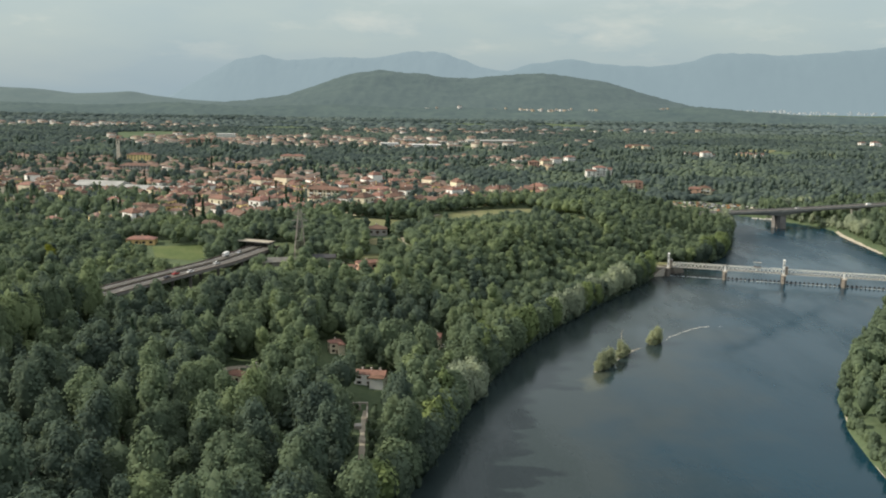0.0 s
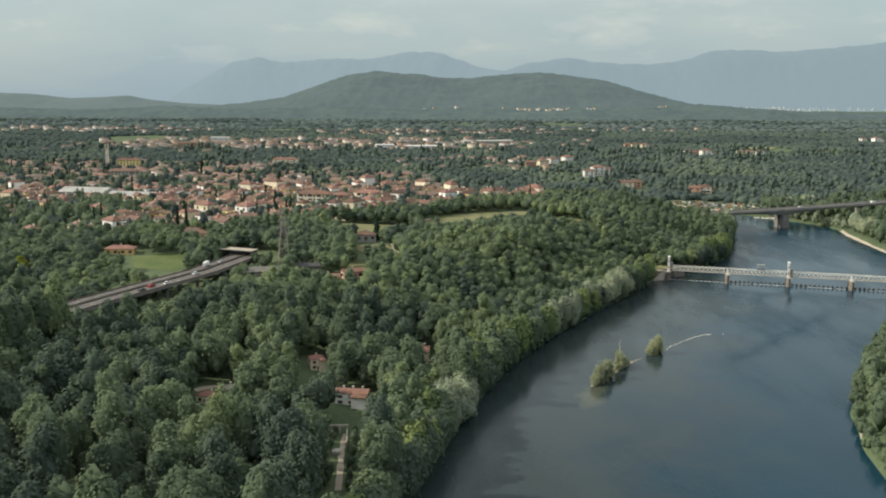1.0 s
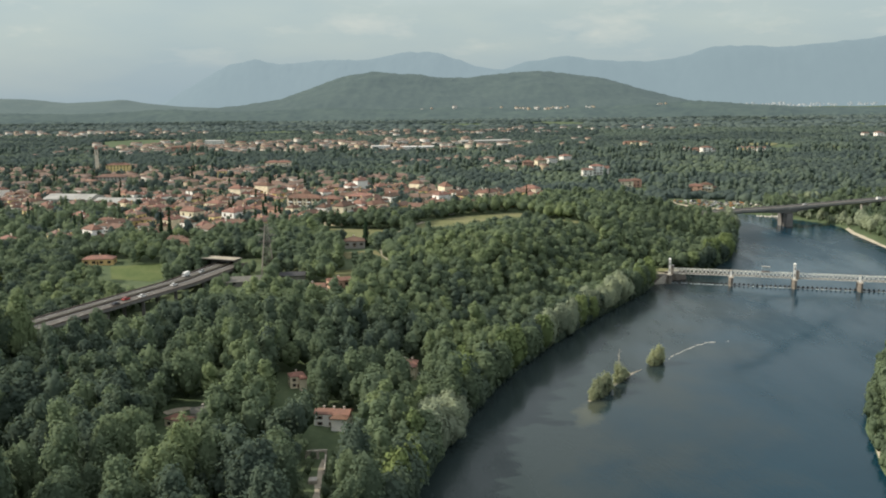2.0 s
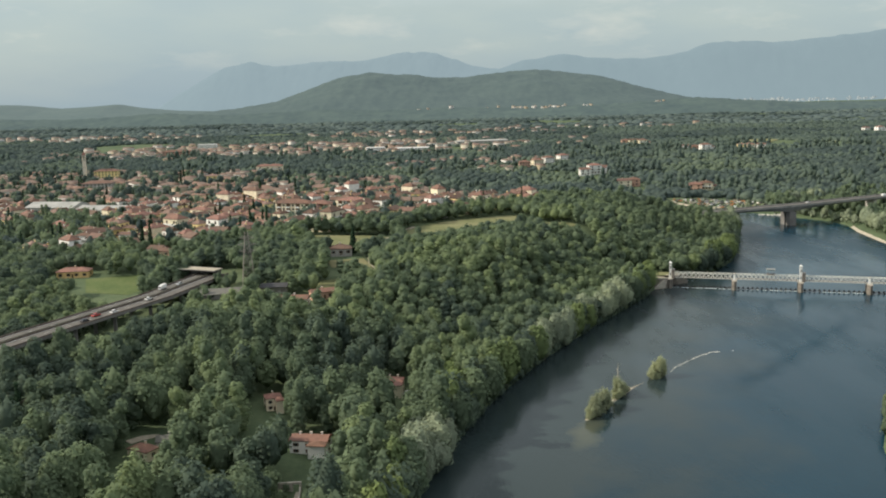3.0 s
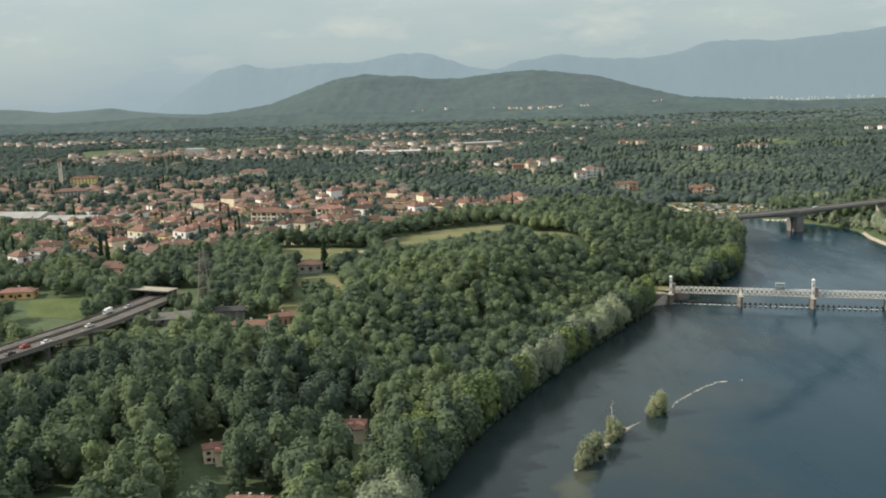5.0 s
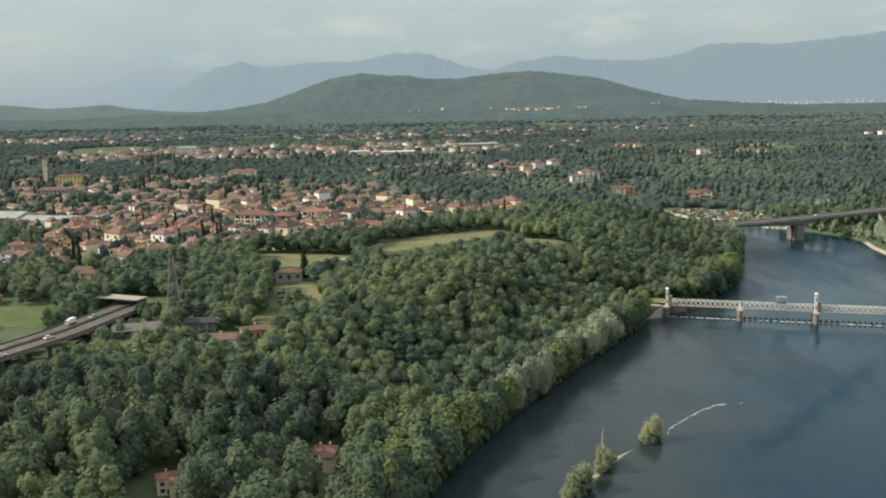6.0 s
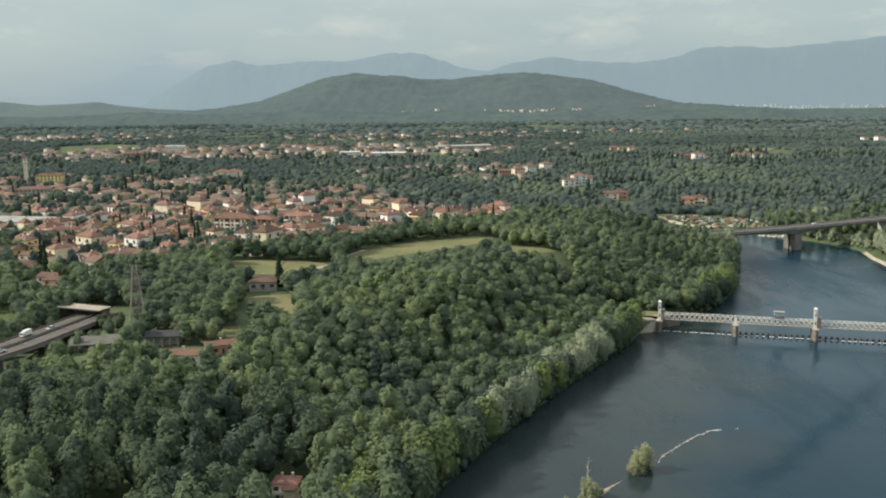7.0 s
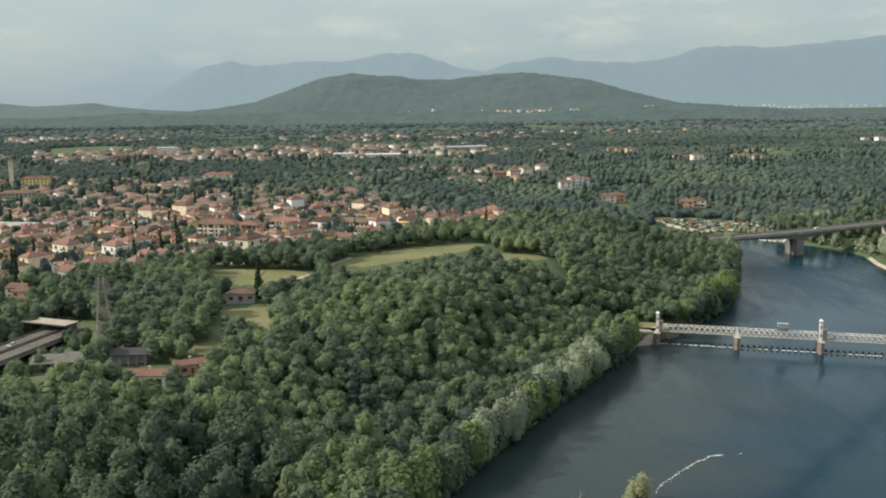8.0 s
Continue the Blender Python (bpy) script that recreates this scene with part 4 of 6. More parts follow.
    for px, py, sc in ((17, 357, 1.5), (12, 352, 1.45), (11, 344, 1.4), (9, 336, 1.4), (5, 329, 1.2), (18, 350, 1.2), (14, 341, 1.15), (12, 363, 1.15), (17, 366, 1.1), (47, 444, 1.0), (88, 527, 1.0), (101, 540, 1.0), (22, 366, 1.0)):
        bank(int(rng.integers(3)), True, px, py, sc, rng.uniform(0.85, 1.1))
    for px, py, sc in ((24, 412, 1.25), (26, 404, 1.3), (22, 396, 1.2), (29, 396, 1.1), (18, 404, 1.25), (31, 408, 1.1), (26, 420, 1.2), (19, 414, 1.2)):
        bank(int(rng.integers(2)), False, px, py, sc, rng.uniform(1.0, 1.25))
    by = np.arange(225, 700, 1.7) + rng.normal(size=len(np.arange(225, 700, 1.7))) * 0.6
    bx = np.interp(by, RIGHT_Y, RIGHT_X) + rng.uniform(-1.0, 3.0, len(by))
    forest("bank_bushes_opposite", "sunlit bushes along the opposite water's edge", bx, by, bush, LEAF, rng, (0.35, 0.7), lift=np.full(len(bx), -0.2))
    by = np.concatenate([np.arange(842, 900, 1.6), np.arange(900, 965, 1.8)])
    bx = np.interp(by, RIGHT_Y, RIGHT_X) + rng.uniform(0.5, 9.0, len(by))
    forest("bank_willow_bushes", "grey-green willow bushes on the bank below the bridge", bx, by, bush, LEAF_WILLOW, rng, (0.3, 0.7))
    for px, py, s in ((377, 796, 1.2), (379, 808, 1.3), (381, 820, 1.2), (386, 833, 1.3), (392, 846, 1.3), (392, 818, 1.3), (390, 800, 1.2), (384, 786, 1.1), (388, 872, 0.9), (376, 892, 0.8), (366, 910, 0.8), (330, 962, 0.8), (352, 940, 0.8), (372, 966, 1.5), (380, 969, 1.4), (398, 975, 1.5), (407, 979, 1.4)):
        stand(wr[int(rng.integers(3))], False, px, py, ground_at(px, py) - 0.3, s, 1.0, rng.uniform(0, 6.28))
    t = rng.uniform(0, 48, 26)
    q = np.array([along(LANE, v) for v in t])
    off = np.where(rng.random(26) < 0.5, -1, 1) * rng.uniform(2.4, 5.0, 26)
    forest("lane_bushes", "green bushes beside the narrow lane", q[:, 0] + np.sin(q[:, 2]) * off, q[:, 1] - np.cos(q[:, 2]) * off, bush, LEAF, rng, (0.3, 0.6))
    # single trees that stand out
    con = crown_arrays(rng, 2.6, 0.5, 17.0, 8, 2, 420, 0.7, "cone")
    cr = tree_thing("conifer", "tall dark conifer with a narrow crown", con, LEAF_CONIFER, trunk_mesh, "single conifers")
    stand(cr, True, -29.5, 617, ground_at(-29.5, 617), 1.35, 0.72, 0)
    for px, py, s in ((98, 872, 0.9), (62, 833, 0.9), (-122, 366, 1.0), (-116, 349, 1.0), (-168, 672, 1.1), (-182, 700, 1.0), (-240, 705, 1.1), (-95, 322, 0.9)):
        stand(cr, False, px, py, ground_at(px, py) - 0.3, s, rng.uniform(0.9, 1.1), rng.uniform(0, 6))
    co = tree_thing("copper_beech", "dark purple-brown copper beech among green trees", near[0], LEAF_COPPER, trunk_mesh, "")
    stand(co, True, -132, 345, ground_at(-132, 345), 0.8, 0.85, 0)
    ye = tree_thing("yellow_tree", "bright yellow-green tree at the wood's edge", mid[0], LEAF_YELLOW, low_trunk, "")
    stand(ye, True, -222, 530, ground_at(-222, 530), 0.9, 0.8, 0)


# ---------------------------------------------------------------- houses
def hip_roof(bm, w, d, z, h, over=0.45, gable=False):
    w2, d2 = w / 2 + over, d / 2 + over
    r = w2 if gable else max(w2 - d2, 0.3)
    e = [bm.verts.new(p) for p in ((-w2, -d2, z), (w2, -d2, z), (w2, d2, z), (-w2, d2, z))]
    lo = [bm.verts.new((v.co.x, v.co.y, z - 0.25)) for v in e]
    a, b = bm.verts.new((-r, 0, z + h)), bm.verts.new((r, 0, z + h))
    for f in ((e[0], e[1], b, a), (e[2], e[3], a, b), (e[1], e[2], b), (e[3], e[0], a), lo[::-1]):
        bm.faces.new(f)
    for i in range(4):
        bm.faces.new((lo[i], lo[(i + 1) % 4], e[(i + 1) % 4], e[i]))
    return bm


def window_mesh(shutters=True, w=1.1, h=1.5):
    bm = bmesh.new()
    box(bm, -w / 2, -0.06, -h / 2, w / 2, 0.0, h / 2, 0)
    box(bm, -w / 2 - 0.1, -0.16, -h / 2 - 0.1, w / 2 + 0.1, 0.0, -h / 2, 2)
    if shutters:
        box(bm, -w * 0.95, -0.09, -h / 2, -w / 2 - 0.03, 0.0, h / 2, 1)
        box(bm, w / 2 + 0.03, -0.09, -h / 2, w * 0.95, 0.0, h / 2, 1)
    me = bpy.data.meshes.new("window")
    bm.to_mesh(me)
    bm.free()
    for m in (GLASS_DARK, SHUTTER, STONE):
        me.materials.append(m)
    return me


WINDOW, BARE_WINDOW = window_mesh(), window_mesh(False, 1.6, 1.6)


def window_row(root, w, d, storeys, count, sides, mesh, z0=1.7, fronts=(-1, 1)):
    for s in range(storeys):
        for side in fronts:
            for i in range(count):
                o = new("window", mesh)
                o.parent = root
                o.matrix_basis = Matrix.Translation(((i + 0.5) / count * w - w / 2, side * (d / 2 + 0.01), 3 * s + z0)) @ Matrix.Rotation(0 if side < 0 else math.pi, 4, "Z")
        for side in (-1, 1):
            for i in range(sides):
                o = new("window", mesh)
                o.parent = root
                o.matrix_basis = Matrix.Translation((side * (w / 2 + 0.01), (i + 0.5) / sides * d - d / 2, 3 * s + z0)) @ Matrix.Rotation(side * math.pi / 2, 4, "Z")


def house(label, w, d, storeys, plaster, roof, gable=False, windows=2, sides=1, chimneys=1, balcony=False, wing=False, name="house", cat="house", group="houses of the town", annex=0):
    """A house round its own origin, with walls, roof, shuttered windows, door and chimney."""
    root = tagged(thing(name), label, cat, group)
    h = 3.0 * storeys + 0.3
    part("wall", box(bmesh.new(), -w / 2, -d / 2, -1.5, w / 2, d / 2, h), plaster, root)
    part("roof", hip_roof(bmesh.new(), w, d, h + 0.26, 0.18 * d + 0.25, 0.35, gable), roof, root)
    if windows:
        window_row(root, w, d, storeys, windows, sides, WINDOW, fronts=(-1,) if group == "houses of the town" else (-1, 1))
        part("door", box(bmesh.new(), -0.5, -d / 2 - 0.07, 0, 0.5, -d / 2 - 0.01, 2.1), SHUTTER, root)
    for c in range(chimneys):
        bm = bmesh.new()
        cx, top = (c + 0.7) / (chimneys + 0.4) * w - w / 2, h + 0.17 * d + 1.0
        box(bm, cx - 0.35, d * 0.18 - 0.35, h, cx + 0.35, d * 0.18 + 0.35, top)
        part("cap", box(bmesh.new(), cx - 0.5, d * 0.18 - 0.5, top + 0.004, cx + 0.5, d * 0.18 + 0.5, top + 0.2), STONE, part("chimney", bm, plaster, root))
    if balcony:
        for s in range(1, storeys):
            bm = bmesh.new()
            box(bm, -w * 0.4, -d / 2 - 1.5, 3 * s - 0.15, w * 0.4, -d / 2 - 0.02, 3 * s + 0.1)
            slab = part("balcony", bm, PAINT_WHITE, root)
            part("railing", box(bmesh.new(), -w * 0.4, -d / 2 - 1.5, 3 * s + 0.104, w * 0.4, -d / 2 - 1.4, 3 * s + 1.0), PAINT_WHITE, slab)
    if annex:
        aw, ad, ah = w * 0.42, d * 0.8, 3.0 * annex + 0.1
        part("annex", box(bmesh.new(), w / 2 + 0.01, -ad / 2 + 0.8, -1.5, w / 2 + aw, ad / 2 + 0.8, ah), plaster, root)
        bm = hip_roof(bmesh.new(), aw + 0.4, ad, ah + 0.26, 0.2 * ad, 0.5)
        bmesh.ops.translate(bm, verts=bm.verts, vec=(w / 2 + aw / 2 - 0.1, 0.8, 0))
        part("annex_roof", bm, roof, root)
    if wing:
        ww, wd = w * 0.45, d * 0.5
        part("porch", box(bmesh.new(), 0.05 * w, -d / 2 - wd, -1.5, 0.05 * w + ww, -d / 2 - 0.02, h - 0.4), plaster, root)
        bm = hip_roof(bmesh.new(), ww, wd + 2.0, h - 0.1, 0.9)
        bmesh.ops.translate(bm, verts=bm.verts, vec=(0.05 * w + ww / 2, -d / 2 - wd / 2 + 0.6, 0))
        part("porch_roof", bm, roof, root)
    return root


def put(root, x, y, turn=0.0, lift=0.0):
    root.matrix_basis = Matrix.Translation((x, y, ground_at(x, y) + lift)) @ Matrix.Rotation(radians(turn), 4, "Z")
    return root


def distant_houses(x, y, rng, lift=None):
    """Houses too small to pick apart, as one mesh with walls and roofs."""
    vs, fs, mi, tint, off = [], [], [], [], 0
    cube = [(0, 1, 5, 4), (1, 2, 6, 5), (2, 3, 7, 6), (3, 0, 4, 7)]
    for i in range(len(x)):
        w, d, h = rng.uniform(10, 22), rng.uniform(7, 11), ((2.8, 3.2, 4.5, 5.8, 6.2, 6.2) if y[i] < 1500 else (3.0, 4.5, 5.5, 6.2, 7.0, 9.5))[rng.integers(6)]
        if y[i] > 3500:
            w, d, h, o = w * 0.65, d * 0.7, h * 0.7, 0.0
        rx = w * 0.25 if rng.random() < 0.4 else w / 2 + 0.3
        a = (-0.6 if y[i] < 1500 else -0.2) + 1.5708 * (rng.random() < 0.35) + rng.normal() * 0.25
        r, o = (h + 0.22 * d, 0.3) if y[i] < 3500 else (h + 0.4, 0.1)
        z = ground_at(x[i], y[i]) if lift is None else lift[i]
        p = np.array([(-w / 2, -d / 2, -2), (w / 2, -d / 2, -2), (w / 2, d / 2, -2), (-w / 2, d / 2, -2), (-w / 2, -d / 2, h), (w / 2, -d / 2, h), (w / 2, d / 2, h), (-w / 2, d / 2, h),
                      (-w / 2 - o, -d / 2 - o, h), (w / 2 + o, -d / 2 - o, h), (w / 2 + o, d / 2 + o, h), (-w / 2 - o, d / 2 + o, h), (-rx, 0, r), (rx, 0, r)])
        c, s = math.cos(a), math.sin(a)
        q = np.stack([p[:, 0] * c - p[:, 1] * s + x[i], p[:, 0] * s + p[:, 1] * c + y[i], p[:, 2] + z], 1)
        tri = [t for b in cube for t in ((b[0], b[1], b[2]), (b[0], b[2], b[3]))]
        roof = [(8, 9, 13), (8, 13, 12), (10, 11, 12), (10, 12, 13), (9, 10, 13), (11, 8, 12)]
        vs.append(q)
        fs += [tuple(k + off for k in t) for t in tri + roof]
        mi += [0] * len(tri) + [1] * len(roof)
        # beyond 1500 m only muted tints, which put haze into the house colours
        tint.append(np.full(len(p), rng.random() if y[i] < 1500 else rng.choice((0.12, 0.22, 0.34, 0.40, 0.52, 0.70, 0.78)) + rng.uniform(-0.05, 0.05)))
        off += len(p)
    ob = array_part("distant_houses", np.concatenate(vs), fs, WALL_MIX, tint=np.concatenate(tint))
    ob.data.materials.append(ROOF_MIX)
    ob.data.polygons.foreach_set("material_index", np.array(mi, np.int32))
    return tagged(ob, "many distant pale houses with red tile roofs", "houses", kind="stuff")


LANDMARKS = [(-104, 872, 18), (-75, 846, 14), (2, 860, 20), (-97, 850, 24), (-50, 855, 22), (-20, 872, 16), (-345, 965, 42), (-286, 932, 34), (-338, 922, 26), (-410, 1262, 24), (-438, 1290, 14), (-404, 1280, 18), (-368, 1142, 24), (-81, 1758, 24), (-12, 1732, 36), (125, 1990, 60), (-447, 2010, 26), (-433, 1735, 34)]


def build_town():
    rng = np.random.default_rng(11)
    words = {"yellow": "yellow-walled", "cream": "cream-walled", "white": "white-walled", "ochre": "ochre-walled", "pink": "pink-walled", "grey": "grey-rendered"}
    kinds, plain = [], []
    tiles = ((ROOF, "red"), (ROOF_BROWN, "brown"), (ROOF_PINK, "faded pink"), (ROOF, "red"), (ROOF_BROWN, "brown"))
    for i, (col, w, d, st, gab, ann) in enumerate((("cream", 13, 10, 2, False, 1), ("white", 12, 9, 2, True, 0), ("yellow", 11, 10, 2, False, 1), ("pink", 14, 9, 2, False, 0), ("cream", 16, 10, 2, True, 0), ("white", 15, 10, 3, False, 2), ("grey", 12, 11, 2, True, 1), ("ochre", 15, 9, 1, False, 0), ("cream", 18, 11, 3, False, 2), ("yellow", 12, 9, 2, True, 1), ("white", 14, 10, 2, False, 1), ("ochre", 11, 9, 2, False, 1))):
        roof, tone = tiles[i % 5]
        lab = f"{words[col]} {'gabled' if gab else 'hip-roofed'} house with a {tone} tile roof"
        kinds.append(house(lab, w, d, st, PLASTER[col], roof, gab, balcony=i in (0, 5, 8), annex=ann))
        plain.append(house(lab, w, d, st, PLASTER[col], roof, gab, windows=0, annex=ann))
    used, plain_used = [False] * len(kinds), [False] * len(kinds)
    x, y = scatter(rng, -760, 150, 630, 1400, 18.0, 0.46)
    ok = in_view(x, y, 10) & town_zone(x, y) & wood_ground(x, y) & (rng.random(len(x)) < town_fill(x, y))
    for kx, ky, kr in LANDMARKS:
        ok &= np.hypot(x - kx, y - ky) > kr
    x, y = x[ok], y[ok]
    order = np.argsort(y)
    for n, i in enumerate(order[:300]):
        turn = math.radians(-34) + (0 if rng.random() < 0.6 else math.pi / 2 * (1 if rng.random() < 0.5 else -1)) + rng.normal() * 0.2
        k = int(rng.integers(len(kinds)))
        s = rng.uniform(0.74, 1.08)
        m = Matrix.Translation((x[i], y[i], ground_at(x[i], y[i]) - rng.uniform(0, 0.8))) @ Matrix.Rotation(turn, 4, "Z") @ Matrix.Diagonal((s, s, rng.uniform(1.15, 1.5), 1))
        pool, flags = (kinds, used) if n < 130 else (plain, plain_used)
        ob = copy_thing(pool[k], Matrix.Identity(4)) if flags[k] else pool[k]
        flags[k], ob.matrix_basis = True, m
    for hx, hy, k in FAR_HOUSES:
        ob = copy_thing(kinds[k], Matrix.Identity(4))
        ob.matrix_basis = Matrix.Translation((hx, hy, ground_at(hx, hy) + (0.8 if hy > 1100 else 0))) @ Matrix.Rotation(radians(rng_turn(hx + hy) * 0.6), 4, "Z") @ Matrix.Diagonal((1.15, 1.15, 1.15, 1) if hy > 1100 else (0.85, 0.85, 0.85, 1))
    fx, fy = x[order[300:]], y[order[300:]]
    gx, gy = scatter(rng, -1300, 1300, 1330, 2900, 20, 0.45)
    ok = in_view(gx, gy, 10) & (rng.random(len(gx)) < town_density(gx, gy) * 0.5) & ~town_zone(gx, gy)
    for kx, ky, kr in LANDMARKS:
        ok &= np.hypot(gx - kx, gy - ky) > kr
    hx = np.concatenate([rng.uniform(335, 540, 36), rng.uniform(595, 625, 4), rng.uniform(838, 905, 9), rng.uniform(-60, 310, 6)])
    hy = 3520.0 + rng.normal(size=len(hx)) * 10
    flat = FOOT_V.reshape(-1, 3)
    hz = np.array([flat[np.argmin((flat[:, 0] - u) ** 2 + (flat[:, 1] - v) ** 2), 2] for u, v in zip(hx, hy)]) + 1.0
    lx, ly = np.concatenate([fx, gx[ok], hx]), np.concatenate([fy, gy[ok], hy])
    lz = np.concatenate([ground_height(fx, fy), ground_height(gx[ok], gy[ok]), hz])
    tx = np.concatenate([rng.uniform(1450, 2500, 90), rng.normal(size=40) * 70 + 1640])
    ty = rng.uniform(4280, 4480, len(tx))
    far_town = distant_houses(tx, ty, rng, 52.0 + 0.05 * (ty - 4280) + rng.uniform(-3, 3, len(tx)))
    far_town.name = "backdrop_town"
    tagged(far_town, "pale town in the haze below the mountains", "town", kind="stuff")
    # walls and roofs glow to carry the haze over the town
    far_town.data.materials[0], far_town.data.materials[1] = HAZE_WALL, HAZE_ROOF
    distant_houses(lx, ly, rng, lz)
    # garden trees
    tx, ty = scatter(rng, -760, 160, 620, 1420, 9.0, 0.55)
    ok = in_view(tx, ty, 10) & town_zone(tx, ty) & (rng.random(len(tx)) < 0.68)
    for i in np.nonzero(ok)[0]:
        ok[i] = np.min(np.hypot((x - tx[i]) / 1.15, y - ty[i])) > 6.2
    for kx, ky, kind in FAR_HOUSES:
        ok &= (np.hypot(tx - kx, ty - ky) > 9) & (np.hypot(tx - kx - 2, ty - ky + 12) > 8)
    for kx, ky, kr in LANDMARKS:
        ok &= np.hypot(tx - kx, ty - ky) > kr - 5
    r = rng.random(len(tx))
    shapes = [crown_arrays(rng, 3.8, 0.3, 9.0, 5, 1, 60, 0.8) for _ in range(6)]
    cones = [crown_arrays(rng, 2.4, 0.5, 12.5, 6, 1, 80, 0.9, "cone") for _ in range(4)]
    a, b, c = ok & (r < 0.52), ok & (r >= 0.94), ok & (r >= 0.52) & (r < 0.94)
    # far-leaf colours here too, so that haze over the town is in the leaves
    forest("garden_trees", "green garden trees between the houses", tx[a], ty[a], shapes, LEAF_FAR_LIGHT, rng, (0.55, 1.25))
    forest("dark_garden_trees", "deep-green garden trees between the houses", tx[c], ty[c], shapes, LEAF_FAR_DARK, rng, (0.6, 1.55))
    gx, gy = scatter(rng, -420, -210, 640, 850, 8.5, 0.6)
    keep = in_view(gx, gy, 10) & town_zone(gx, gy) & (rng.random(len(gx)) < 0.36)
    for kx, ky, kr in LANDMARKS + [(ax, ay, 10) for ax, ay, kind in FAR_HOUSES]:
        keep &= (np.hypot(gx - kx, gy - ky) > kr) & (np.hypot(gx - kx - 2, gy - ky + 14) > min(kr, 10))
    for i in np.nonzero(keep)[0]:
        keep[i] = np.min(np.hypot(x - gx[i], y - gy[i])) > 8
    cx, cy = np.concatenate([tx[b], rng.normal(size=9) * 9 - 193, rng.normal(size=7) * 8 - 163]), np.concatenate([ty[b], rng.normal(size=9) * 8 + 897, rng.normal(size=7) * 8 + 818])
    forest("tall_garden_trees", "tall green trees in groves before the town", gx[keep], gy[keep], shapes + cones[:1], LEAF, rng, (1.0, 1.7))
    forest("garden_conifers", "dark conifers between the houses", cx, cy, cones, LEAF_CONIFER, rng, (0.6, 1.3))


def block(label, w, d, storeys, plaster, roof, name="apartment_block", cat="apartment block", group="", hip=True, count=None, sides=2, bays=True):
    """Flats: walls, roof, rows of windows and stacked balconies."""
    root = tagged(thing(name), label, cat, group)
    h = 3 * storeys + 0.6
    part("wall", box(bmesh.new(), -w / 2, -d / 2, -2.5, w / 2, d / 2, h), plaster, root)
    if hip:
        part("roof", hip_roof(bmesh.new(), w, d, h + 0.26, 0.21 * d, 0.9), roof, root)
    else:
        bm = box(bmesh.new(), -w / 2 - 0.3, -d / 2 - 0.3, h, w / 2 + 0.3, d / 2 + 0.3, h + 0.5)
        part("roof", bm, roof, root)
    count = count or max(3, int(w / 4))
    window_row(root, w, d, storeys, count, sides, BARE_WINDOW, 2.0)
    if bays:
        for s in range(1, storeys):
            for i in range(0, count, 2):
                cx = (i + 0.5) / count * w - w / 2
                for side in (-1,):
                    bm = bmesh.new()
                    box(bm, cx - 1.9, -d / 2 - 1.4, 3 * s - 0.1, cx + 1.9, -d / 2 - 0.02, 3 * s + 0.1)
                    box(bm, cx - 1.9, -d / 2 - 1.4, 3 * s + 0.1, cx + 1.9, -d / 2 - 1.28, 3 * s + 1.05)
                    part("balcony", bm, PAINT_WHITE, root)
        # no recess is built: a dark panel on the wall gives the loggia's shade
        for i in range(0, count, 2):
            cx = (i + 0.5) / count * w - w / 2
            part("loggia", box(bmesh.new(), cx - 1.8, -d / 2 - 0.12, 3.2, cx + 1.8, -d / 2 - 0.004, h - 0.3), SHUTTER, root, "flat dark panel for the shade of a loggia behind the balconies")
    return root


def shed(label, w, d, h, plaster, roof, rise=1.2, name="shed", cat="shed", open_front=False):
    root = tagged(thing(name), label, cat)
    if open_front:
        for i in range(5):
            cx = -w / 2 + 0.3 + i * (w - 0.6) / 4
            part("post", box(bmesh.new(), cx - 0.2, -d / 2 + 0.1, -1.5, cx + 0.2, -d / 2 + 0.5, h), plaster, root)
        part("wall", box(bmesh.new(), -w / 2, -d / 2 + 2.5, -1.5, w / 2, d / 2, h), plaster, root)
    else:
        part("wall", box(bmesh.new(), -w / 2, -d / 2, -1.5, w / 2, d / 2, h), plaster, root)
        for i in range(max(2, int(w / 9))):
            n = max(2, int(w / 9))
            o = new("window", BARE_WINDOW)
            o.parent = root
            o.matrix_basis = Matrix.Translation(((i + 0.5) / n * w - w / 2, -d / 2 - 0.01, h * 0.62))
    part("roof", hip_roof(bmesh.new(), w, d, h + 0.26, rise, 0.5, True), roof, root)
    return root


